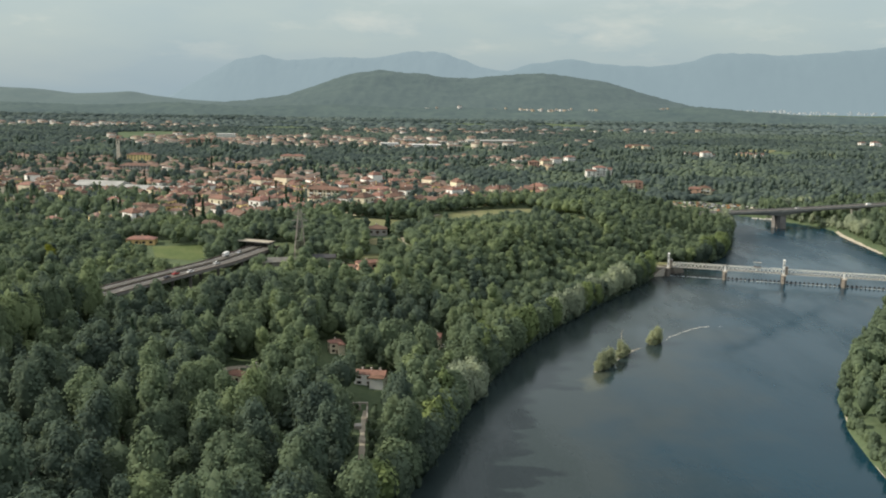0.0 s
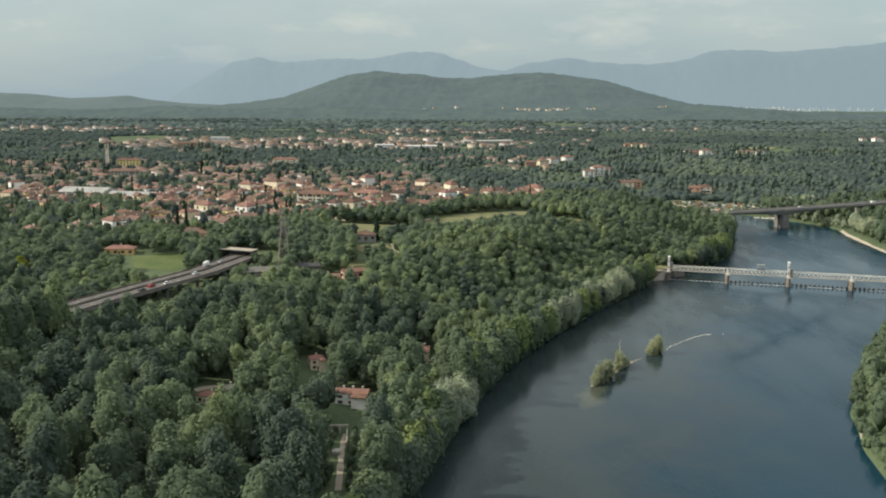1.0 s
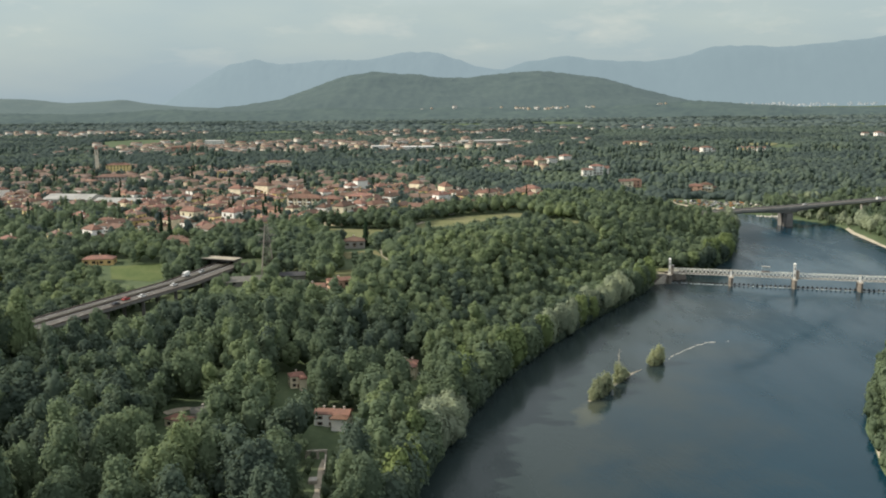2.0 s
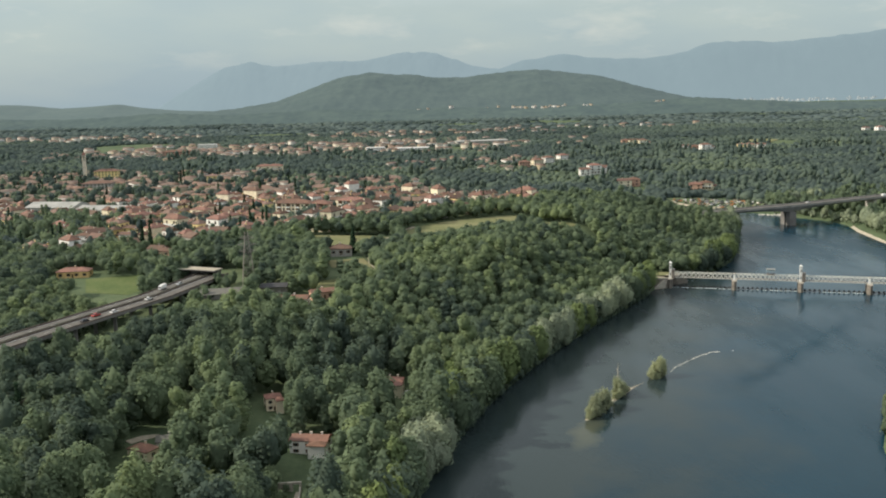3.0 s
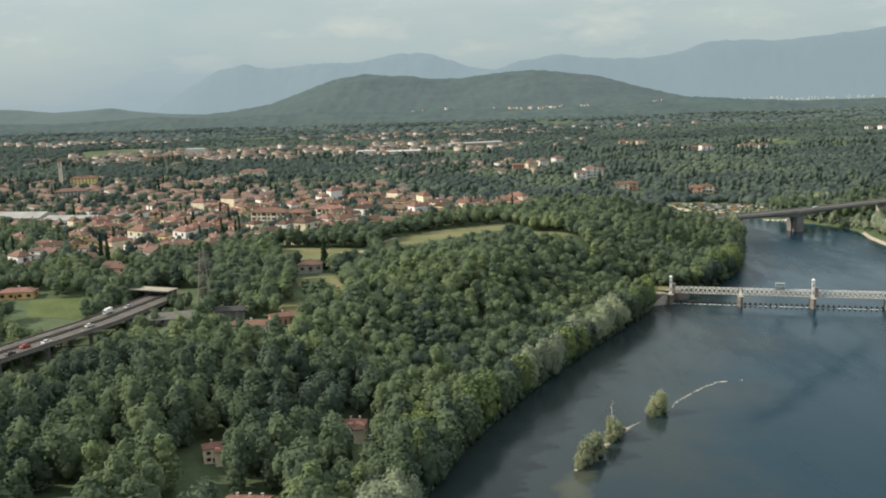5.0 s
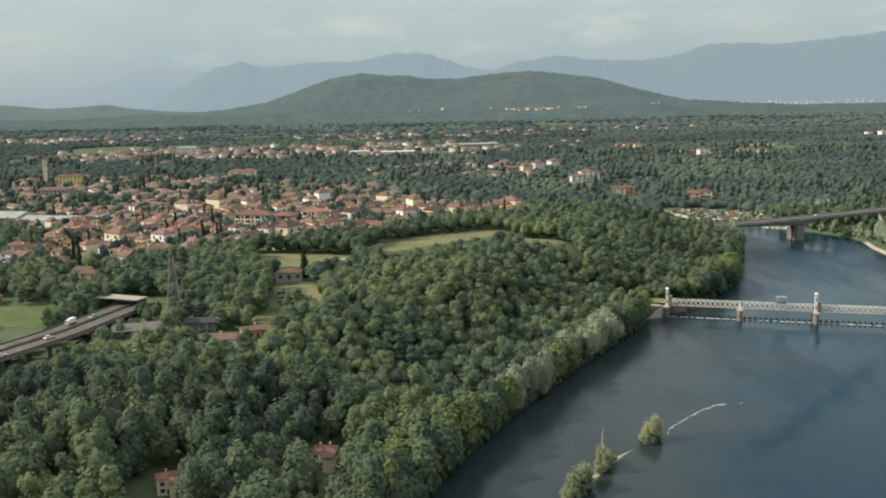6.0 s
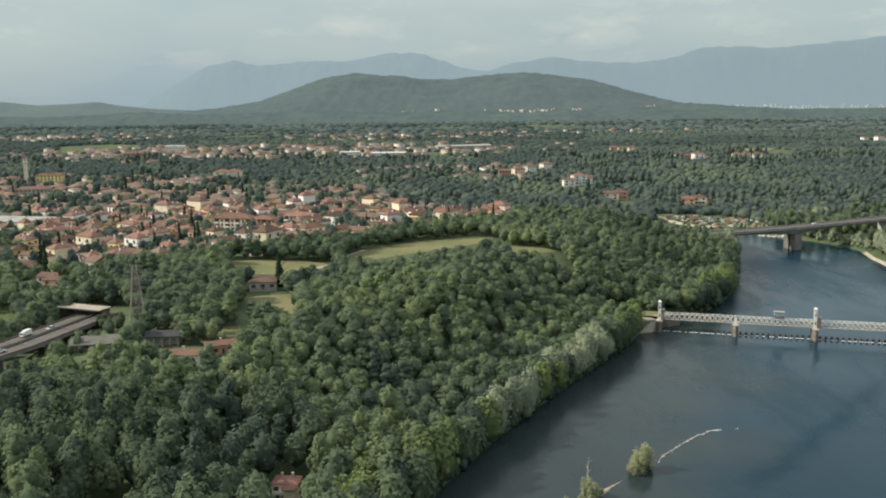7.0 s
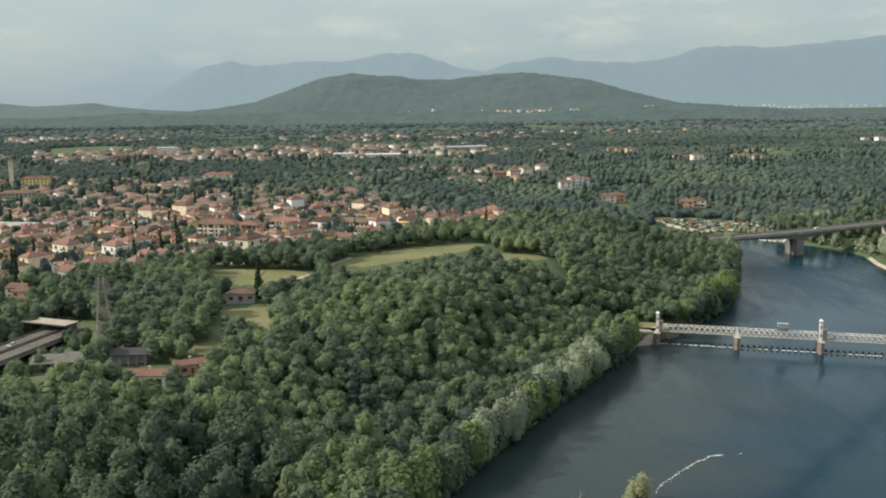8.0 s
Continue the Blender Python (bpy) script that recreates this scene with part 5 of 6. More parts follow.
def build_landmarks():
    put(block("cream four-storey apartment block with white balconies", 30, 13, 4, PLASTER["cream"], ROOF), -97, 850, -16)
    put(block("cream four-storey apartment block with a red tile roof", 26, 12, 4, PLASTER["cream"], ROOF, bays=False), -104, 872, -16)
    put(block("pink three-storey apartment block with white balconies", 16, 11, 3, PLASTER["pink"], ROOF), -75, 846, -16)
    put(block("white three-storey apartment block with white balconies", 24, 12, 3, PLASTER["white"], ROOF), -48, 853, -20)
    put(block("cream three-storey apartment block with a red roof", 20, 12, 3, PLASTER["cream"], ROOF), -20, 872, -14)
    put(block("long low apartment block with a faded tile roof", 34, 12, 2, PLASTER["cream"], ROOF_PINK), 2, 860, -24)
    put(block("bright yellow church house with a red roof", 30, 13, 4, PLASTER["yellow"], ROOF, "parish_house", "building", bays=False), -409, 1290, 5)
    put(block("grey arcaded school with rows of tall windows", 34, 14, 3, PLASTER["grey"], ROOF_BROWN, "school", "school", bays=False), -368, 1142, 2)
    put(block("long pink apartment building with a red roof", 55, 13, 4, PLASTER["pink"], ROOF, bays=False), -433, 1735, 5)
    put(block("white flat-roofed office building", 38, 18, 4, PLASTER["white"], ROOF_WHITE, "office_building", "building", hip=False, bays=False), -447, 2010, 3)
    put(block("white flat-roofed factory hall", 34, 20, 3, PLASTER["white"], ROOF_WHITE, "factory", "factory", hip=False, bays=False), -81, 1758, 6)
    put(block("long white flat-roofed factory hall", 62, 25, 3, PLASTER["white"], ROOF_WHITE, "factory", "factory", hip=False, bays=False), -12, 1732, 6)
    put(shed("very long pale factory shed", 110, 30, 7, PLASTER["grey"], ROOF_PALE, 2.0, "factory_shed", "factory"), 125, 1990, 14)
    put(shed("large pale vaulted market shed", 50, 30, 7, PLASTER["grey"], ROOF_PALE, 4.0, "market_shed", "shed"), -343, 958, -12)
    put(shed("large pale sheet-roofed shed with white walls", 52, 26, 5.5, PLASTER["white"], ROOF_PALE, 3.2, "market_shed", "shed"), -286, 932, -14)
    for px, py, col in ((150, 1352, "pink"), (188, 1394, "white"), (214, 1428, "white"), (170, 1370, "cream")):
        put(block(f"small {col} apartment block among trees", 15, 11, 3, PLASTER[col], ROOF, bays=False, count=4), px, py, rng_turn(px))
    # bell tower
    t = tagged(thing("bell_tower"), "tall tan bell tower with an open belfry", "bell tower")
    part("shaft", box(bmesh.new(), -2.9, -2.9, -2, 2.9, 2.9, 27), TOWER, t)
    bm = box(bmesh.new(), -3.6, -3.6, 27, 3.6, 3.6, 27.7)
    part("cornice", bm, STONE, t)
    for sx in (-1, 1):
        for sy in (-1, 1):
            part("belfry_pier", box(bmesh.new(), min(sx * 1.6, sx * 3.0), min(sy * 1.6, sy * 3.0), 27.7, max(sx * 1.6, sx * 3.0), max(sy * 1.6, sy * 3.0), 33), TOWER, t)
    bt = part("belfry_top", box(bmesh.new(), -3.5, -3.5, 33, 3.5, 3.5, 34), STONE, t)
    part("cap", hip_roof(bmesh.new(), 6, 6, 34.3, 5.0, 0.2), ROOF, bt)
    for z in (9, 18):
        part("string_course", box(bmesh.new(), -3.3, -3.3, z, 3.3, 3.3, z + 0.4), STONE, t)
    put(t, -438, 1290, 8)
    t.matrix_basis = t.matrix_basis @ Matrix.Diagonal((0.68, 0.68, 1.0, 1))
    # houses by themselves on the near bank
    put(house("white two-storey villa with balcony and red hip roof", 10, 8, 2, PLASTER["cream"], ROOF, windows=3, chimneys=2, balcony=True, wing=True, group="houses in the wood"), 1.5, 420, -6).scale = (0.76, 0.76, 0.8)
    put(house("small house in the wood with a red tile roof", 9, 8, 2, PLASTER["cream"], ROOF, windows=2, wing=True, group="houses in the wood"), -42, 395, 20).scale = (0.66, 0.66, 0.72)
    put(house("long white house in the wood with three white chimneys", 14, 7.5, 2, PLASTER["white"], ROOF, True, windows=3, chimneys=3, wing=True, group="houses in the wood"), -24, 361, -8).scale = (0.9, 0.85, 0.72)
    put(house("low house in the wood with an orange tile roof", 12, 8, 1, PLASTER["cream"], ROOF, windows=2, group="houses in the wood"), -76, 350, -30).scale = (0.72, 0.72, 0.85)
    put(house("low grey-roofed outhouse in the wood", 9, 7, 1, PLASTER["grey"], ROOF_DULL, True, windows=1, group="houses in the wood"), -70, 358, 10).scale = (0.85, 0.85, 0.85)
    put(house("white house in the wood with an orange tile roof", 12, 8, 2, PLASTER["white"], ROOF, windows=2, chimneys=2, group="houses in the wood"), -152, 342, 15)
    put(house("ochre-walled farmhouse with a red tile roof beside the meadow", 18, 9, 1, PLASTER["ochre"], ROOF, windows=4, chimneys=1, group="houses in the wood"), -189, 594, 4)
    put(house("square villa with a brown hip roof beside the lawn", 13, 11, 1, PLASTER["grey"], ROOF_BROWN, windows=3, group="houses in the wood"), -36.5, 609, 8, 1.2)
    put(house("low white farm building with a red tile roof", 14, 7, 1, PLASTER["white"], ROOF, True, windows=3, chimneys=1, group="farm buildings"), -49, 502, -4)
    put(house("low farm wing with a red tile roof", 12, 6, 1, PLASTER["pink"], ROOF, True, windows=2, chimneys=1, group="farm buildings"), -36, 510, 24)
    put(shed("broad low shed with a grey sheet roof", 25, 15, 1.6, CONCRETE_DARK, ROOF_DULL, 1.5, "farm_shed"), -88, 531, 10)
    put(shed("dark-roofed open farm shed", 13, 10, 3.8, PLASTER["grey"], ROOF_DARK, 1.2, "farm_shed", open_front=True), -62, 524, 4)


def rng_turn(v):
    return (v * 37) % 60 - 30


# ---------------------------------------------------------------- lattice mast
def build_pylon():
    root = tagged(thing("pylon"), "tall rusty-grey lattice power pylon among trees", "pylon")
    h, base, top = 28.0, 3.4, 0.7
    levels = [0, 4.5, 8.5, 12, 15, 17.8, 20.2, 22.4, 24.3, 26]
    corner = lambda sx, sy, z: Vector((sx * (base + (top - base) * z / h), sy * (base + (top - base) * z / h), z))
    sq = ((-1, -1), (1, -1), (1, 1), (-1, 1))
    for s in sq:
        part("leg", bar(bmesh.new(), corner(*s, -1.0), corner(*s, h), 0.24), PYLON_STEEL, root)
    for z0, z1 in zip(levels, levels[1:]):
        for a, b in zip(sq, sq[1:] + sq[:1]):
            part("brace", bar(bmesh.new(), corner(*a, z0), corner(*b, z1), 0.11), PYLON_STEEL, root)
            part("brace", bar(bmesh.new(), corner(*b, z0), corner(*a, z1), 0.11), PYLON_STEEL, root)
            part("brace", bar(bmesh.new(), corner(*a, z1), corner(*b, z1), 0.11), PYLON_STEEL, root)
    for z, r in ((17.5, 4.2), (21, 4.8), (24.5, 3.6)):
        for sy in (-1, 1):
            for sx in (-1, 1):
                arm = part("arm", bar(bmesh.new(), (sx * 0.9, sy * 0.9, z), (sx * r, 0, z + 0.4), 0.16), PYLON_STEEL, root)
                if sy > 0:
                    part("insulator", tube(bmesh.new(), [(sx * r, 0, z + 0.3), (sx * r, 0, z - 0.9)], [0.12, 0.12], 6), GLASS_DARK, arm)
                part("arm_stay", bar(bmesh.new(), (sx * 0.9, sy * 0.9, z + 1.4), (sx * r, 0, z + 0.5), 0.13), PYLON_STEEL, root)
    put(root, -79, 546, 12)


# ---------------------------------------------------------------- motorway
def strip(bm, line, offset, half, z0, z1):
    """A long box that follows a line in plan, offset to its right by offset, between heights z0 and z1."""
    pts = [Vector((x, y, 0)) for x, y in line]
    rows = []
    for i, p in enumerate(pts):
        d = (pts[min(i + 1, len(pts) - 1)] - pts[max(i - 1, 0)]).normalized()
        r = Vector((d.y, -d.x, 0))
        rows.append([bm.verts.new((*(p + r * (offset + k * half)).xy, z)) for k, z in ((-1, z0), (1, z0), (1, z1), (-1, z1))])
    for a, b in zip(rows, rows[1:]):
        for k in range(4):
            bm.faces.new((a[k], a[(k + 1) % 4], b[(k + 1) % 4], b[k]))
    bm.faces.new(rows[0])
    bm.faces.new(rows[-1][::-1])
    return bm


def along(line, t):
    """The place t metres along a line and the way it runs there."""
    for (x0, y0), (x1, y1) in zip(line, line[1:]):
        n = math.hypot(x1 - x0, y1 - y0)
        if t <= n:
            return x0 + (x1 - x0) * t / n, y0 + (y1 - y0) * t / n, math.atan2(y1 - y0, x1 - x0)
        t -= n
    return x1, y1, math.atan2(y1 - y0, x1 - x0)


ROAD_Z = 25.5


def build_motorway():
    root = tagged(thing("motorway"), "grey two-carriageway motorway on a low concrete viaduct", "motorway", kind="structure")
    part("deck", strip(bmesh.new(), MOTORWAY, 0, 8.7, ROAD_Z - 1.1, ROAD_Z), CONCRETE_DARK, root)
    for s in (-1, 1):
        part("carriageway", strip(bmesh.new(), MOTORWAY, s * 4.55, 3.7, ROAD_Z + 0.004, ROAD_Z + 0.06), ASPHALT, root)
        part("parapet", strip(bmesh.new(), MOTORWAY, s * 8.5, 0.14, ROAD_Z + 0.01, ROAD_Z + 0.7), RUSTY, root)
        part("edge_line", strip(bmesh.new(), MOTORWAY, s * 7.6, 0.1, ROAD_Z + 0.065, ROAD_Z + 0.075), LINE, root)
        part("edge_line", strip(bmesh.new(), MOTORWAY, s * 1.25, 0.1, ROAD_Z + 0.065, ROAD_Z + 0.075), LINE, root)
    part("median_barrier", strip(bmesh.new(), MOTORWAY, 0.2, 0.12, ROAD_Z + 0.01, ROAD_Z + 0.85), RUSTY, root)
    # dark strip set in for the dark gap between the two carriageways
    part("median_verge", strip(bmesh.new(), MOTORWAY, -0.45, 0.45, ROAD_Z + 0.01, ROAD_Z + 0.95), MEDIAN_DARK, root)
    for t in np.arange(20, 210, 12):
        for s in (-1, 1):
            x, y, a = along(MOTORWAY, t)
            bm = box(bmesh.new(), -1.5, -0.06, 0, 1.5, 0.06, 0.012)
            o = part("lane_line", bm, LINE, root)
            o.matrix_basis = Matrix.Translation((x + math.sin(a) * s * 4.5, y - math.cos(a) * s * 4.5, ROAD_Z + 0.066)) @ Matrix.Rotation(a, 4, "Z")
    for t in np.arange(10, 230, 24):
        x, y, a = along(MOTORWAY, t)
        for s in (-1, 1):
            px, py = x + math.sin(a) * s * 6, y - math.cos(a) * s * 6
            g = ground_at(px, py)
            if g < ROAD_Z - 2.2:
                part("column", box(bmesh.new(), px - 0.7, py - 0.7, g - 1, px + 0.7, py + 0.7, ROAD_Z - 1.1), CONCRETE_DARK, root)
    # slab across the motorway
    o = tagged(thing("overpass"), "pale concrete slab bridge across the motorway", "bridge")
    part("slab", box(bmesh.new(), -12, -4.4, 2.9, 12, 3.6, 3.3), CONCRETE_DARK, o)
    part("gravel_top", box(bmesh.new(), -11.9, -4.0, 3.304, 11.9, 3.1, 3.4), SAND, o)
    for s in (-1, 1):
        part("kerb", box(bmesh.new(), -12, s * 3.8 - 0.4 - 0.15, 3.304, 12, s * 3.8 - 0.4 + 0.15, 3.5), CONCRETE, o)
        part("abutment", box(bmesh.new(), s * 10.4 - 0.8, -0.6, -4, s * 10.4 + 0.8, 3.2, 2.896), CONCRETE_DARK, o)
    # dark wall added to close the opening, in place of deep shade under the slab
    part("back_wall", box(bmesh.new(), -9.7, 2.4, -3, 9.7, 3.0, 2.89), CONCRETE_DARK, o)
    o.matrix_basis = Matrix.Translation((-110.5, 571.5, ROAD_Z)) @ Matrix.Rotation(radians(-23), 4, "Z")


def car(label, paint, kind="car"):
    """A vehicle along +x, standing on z = 0."""
    root = tagged(thing(kind), label, "truck" if kind == "truck" else "car", "vehicles")
    bm = bmesh.new()
    if kind == "truck":
        box(bm, 1.9, -1.15, 0.7, 3.9, 1.15, 3.0)
        part("cab", bm, paint, root)
        part("cargo_box", box(bmesh.new(), -4.0, -1.25, 0.9, 1.7, 1.25, 3.7), PAINT_WHITE, root)
        part("windscreen", box(bmesh.new(), 3.905, -1.0, 1.8, 3.93, 1.0, 2.7), GLASS_DARK, root)
        wheels, r = ((-2.8, 0.5), (-1.5, 0.5), (2.9, 0.5)), 0.5
    else:
        prof = [(-2.1, 0.35), (2.1, 0.35), (2.15, 0.75), (1.1, 0.95), (-1.95, 0.98), (-2.15, 0.8)]
        l, rr = [bm.verts.new((x, -0.86, z)) for x, z in prof], [bm.verts.new((x, 0.86, z)) for x, z in prof]
        bm.faces.new(l)
        bm.faces.new(rr[::-1])
        for i in range(len(prof)):
            bm.faces.new((l[i], rr[i], rr[(i + 1) % len(prof)], l[(i + 1) % len(prof)]))
        part("body", bm, paint, root)
        bm = bmesh.new()
        lo = [bm.verts.new(p) for p in ((-1.85, -0.8, 0.96), (1.05, -0.8, 0.94), (1.05, 0.8, 0.94), (-1.85, 0.8, 0.96))]
        hi = [bm.verts.new(p) for p in ((-1.3, -0.62, 1.42), (0.3, -0.62, 1.42), (0.3, 0.62, 1.42), (-1.3, 0.62, 1.42))]
        for i in range(4):
            bm.faces.new((lo[i], lo[(i + 1) % 4], hi[(i + 1) % 4], hi[i]))
        part("window_band", bm, GLASS_DARK, root)
        part("roof", box(bmesh.new(), -1.3, -0.63, 1.424, 0.3, 0.63, 1.47), paint, root)
        wheels, r = ((-1.3, 0.33), (1.35, 0.33)), 0.33
    for wx, wz in wheels:
        for s in (-1, 1):
            w = 1.1 if kind == "truck" else 0.8
            part("wheel", tube(bmesh.new(), [(wx, s * w - 0.12, wz), (wx, s * w + 0.12, wz)], [r, r], 10), RUBBER, root)
    return root


def build_vehicles():
    rng = np.random.default_rng(3)
    paints = {n: surface(f"{n}_car_paint", c, tuple(v * 0.9 for v in c), rough=0.3, spec=0.5, bump=0.0) for n, c in
              (("white", (0.78, 0.78, 0.76)), ("red", (0.45, 0.04, 0.03)), ("dark", (0.03, 0.03, 0.035)), ("silver", (0.45, 0.46, 0.47)), ("orange", (0.55, 0.22, 0.06)), ("brown", (0.06, 0.045, 0.035)), ("beige", (0.5, 0.43, 0.32)))}
    made = {n: car(f"{n} passenger car on the road", p) for n, p in paints.items()}
    truck = car("white box truck on the motorway", paints["white"], "truck")
    truck.scale = (0.7, 0.7, 0.7)
    used = set()
    src_scale = {o.name: o.scale.copy() for o in (*made.values(), truck)}

    def go(src, line, t, lane, z, back=False):
        x, y, a = along(line, t)
        m = Matrix.Translation((x + math.sin(a) * lane, y - math.cos(a) * lane, z)) @ Matrix.Rotation(a + (math.pi if back else 0), 4, "Z")
        ob = copy_thing(src, Matrix.Identity(4)) if src.name in used else src
        used.add(src.name)
        ob.matrix_basis = m @ Matrix.Diagonal((*src_scale[src.name], 1))

    for n, t, lane, back in (("red", 170, 2.8, False), ("white", 178, 6.0, False), ("white", 205, 2.8, False), ("dark", 160, 5.8, False), ("silver", 240, -3.0, True)):
        go(made[n], MOTORWAY, t, lane, ROAD_Z + 0.07, back)
    go(truck, MOTORWAY, 228, -5.6, ROAD_Z + 0.07, True)
    go(truck, BRIDGE_LINE, 262, 2.5, BRIDGE_Z + 0.07)
    go(made["white"], BRIDGE_LINE, 175, -2.6, BRIDGE_Z - 0.65, True)
    van = copy_thing(made["white"], Matrix.Identity(4))
    tagged(van, "white car parked beside the villa in the wood", group="parked cars")
    van.matrix_basis = Matrix.Translation((7.2, 418.5, ground_at(7.2, 418.5) + 0.05)) @ Matrix.Rotation(0.5, 4, "Z")
    x, y = scatter(rng, 255, 365, 960, 1075, 6.4, 0.3)
    ok = car_park_zone(x, y)
    for px, py in list(zip(x[ok], y[ok]))[:135]:
        if rng.random() < 0.2 or not 0.4 < ground_at(px, py) < 9:
            continue
        n = ("white", "beige", "brown", "orange", "beige", "dark", "white", "brown", "dark", "beige")[int(rng.integers(10))]
        ob = copy_thing(made[n], Matrix.Identity(4)) if made[n].name in used else made[n]
        used.add(made[n].name)
        tagged(ob, f"{n} parked car beside the river", group="parked cars")
        ob.matrix_basis = Matrix.Translation((px, py, ground_at(px, py) + 0.03)) @ Matrix.Rotation(rng.uniform(0, 6.28), 4, "Z")


# ---------------------------------------------------------------- road bridge over the upper river
BRIDGE_Z, BRIDGE_FALL = 18.0, 0.010


def build_bridge():
    root = tagged(thing("road_bridge"), "grey concrete girder bridge with haunched spans over the river", "bridge", kind="structure")
    line = BRIDGE_LINE
    # the deck falls gently towards the left bank
    hinge = Vector((421, 904, BRIDGE_Z))
    root.matrix_basis = Matrix.Translation(hinge) @ Matrix.Rotation(BRIDGE_FALL, 4, Vector((0.34, -0.94, 0))) @ Matrix.Translation(-hinge)
    total = sum(math.hypot(b[0] - a[0], b[1] - a[1]) for a, b in zip(line, line[1:]))
    pier_t = math.hypot(line[1][0] - line[0][0], line[1][1] - line[0][1])
    bm = bmesh.new()
    rows = []
    for t in np.linspace(0, total, 60):
        x, y, a = along(line, t)
        r = Vector((math.sin(a), -math.cos(a)))
        k = min(1.0, abs(t - pier_t) / 62)
        deep = 2.2 + 3.0 * (1 - k) ** 2
        ring = []
        for off, z in ((-6.5, BRIDGE_Z - 0.9), (-4.0, BRIDGE_Z - deep), (4.0, BRIDGE_Z - deep), (6.5, BRIDGE_Z - 0.9), (6.5, BRIDGE_Z), (-6.5, BRIDGE_Z)):
            ring.append(bm.verts.new((x + r.x * off, y + r.y * off, z)))
        rows.append(ring)
    for p, q in zip(rows, rows[1:]):
        for i in range(6):
            bm.faces.new((p[i], p[(i + 1) % 6], q[(i + 1) % 6], q[i]))
    bm.faces.new(rows[0])
    bm.faces.new(rows[-1][::-1])
    part("girder", bm, CONCRETE_GREY, root)
    part("roadway", strip(bmesh.new(), line, 0, 5.6, BRIDGE_Z + 0.004, BRIDGE_Z + 0.06), ASPHALT, root)
    for s in (-1, 1):
        part("parapet", strip(bmesh.new(), line, s * 6.2, 0.2, BRIDGE_Z + 0.01, BRIDGE_Z + 1.0), CONCRETE_GREY, root)
    x, y, a = along(line, pier_t)
    for s in (-1, 1):
        o = part("pier", box(bmesh.new(), -3.4, -2.6, -5, 3.4, 2.6, BRIDGE_Z - 5.15), CONCRETE_DARK, root)
        o.matrix_basis = Matrix.Translation((x + math.sin(a) * s * 3.6, y - math.cos(a) * s * 3.6, 0)) @ Matrix.Rotation(a, 4, "Z")
    o = part("pier_base", box(bmesh.new(), -4, -8, -5, 4, 8, 0.8), CONCRETE_DARK, root)
    o.matrix_basis = Matrix.Translation((x, y, 0)) @ Matrix.Rotation(a, 4, "Z")
    for t in (30, pier_t + 98, pier_t + 160):
        x, y, a = along(line, t)
        g = ground_at(x, y)
        o = part("pier", box(bmesh.new(), -1.4, -5, g - 2, 1.4, 5, BRIDGE_Z - 2.25), CONCRETE, root)
        o.matrix_basis = Matrix.Translation((x, y, 0)) @ Matrix.Rotation(a, 4, "Z")


# ---------------------------------------------------------------- dam with its walkway
DAM_A, DAM_D = (165.0, 624.0), (273.0, 591.0)


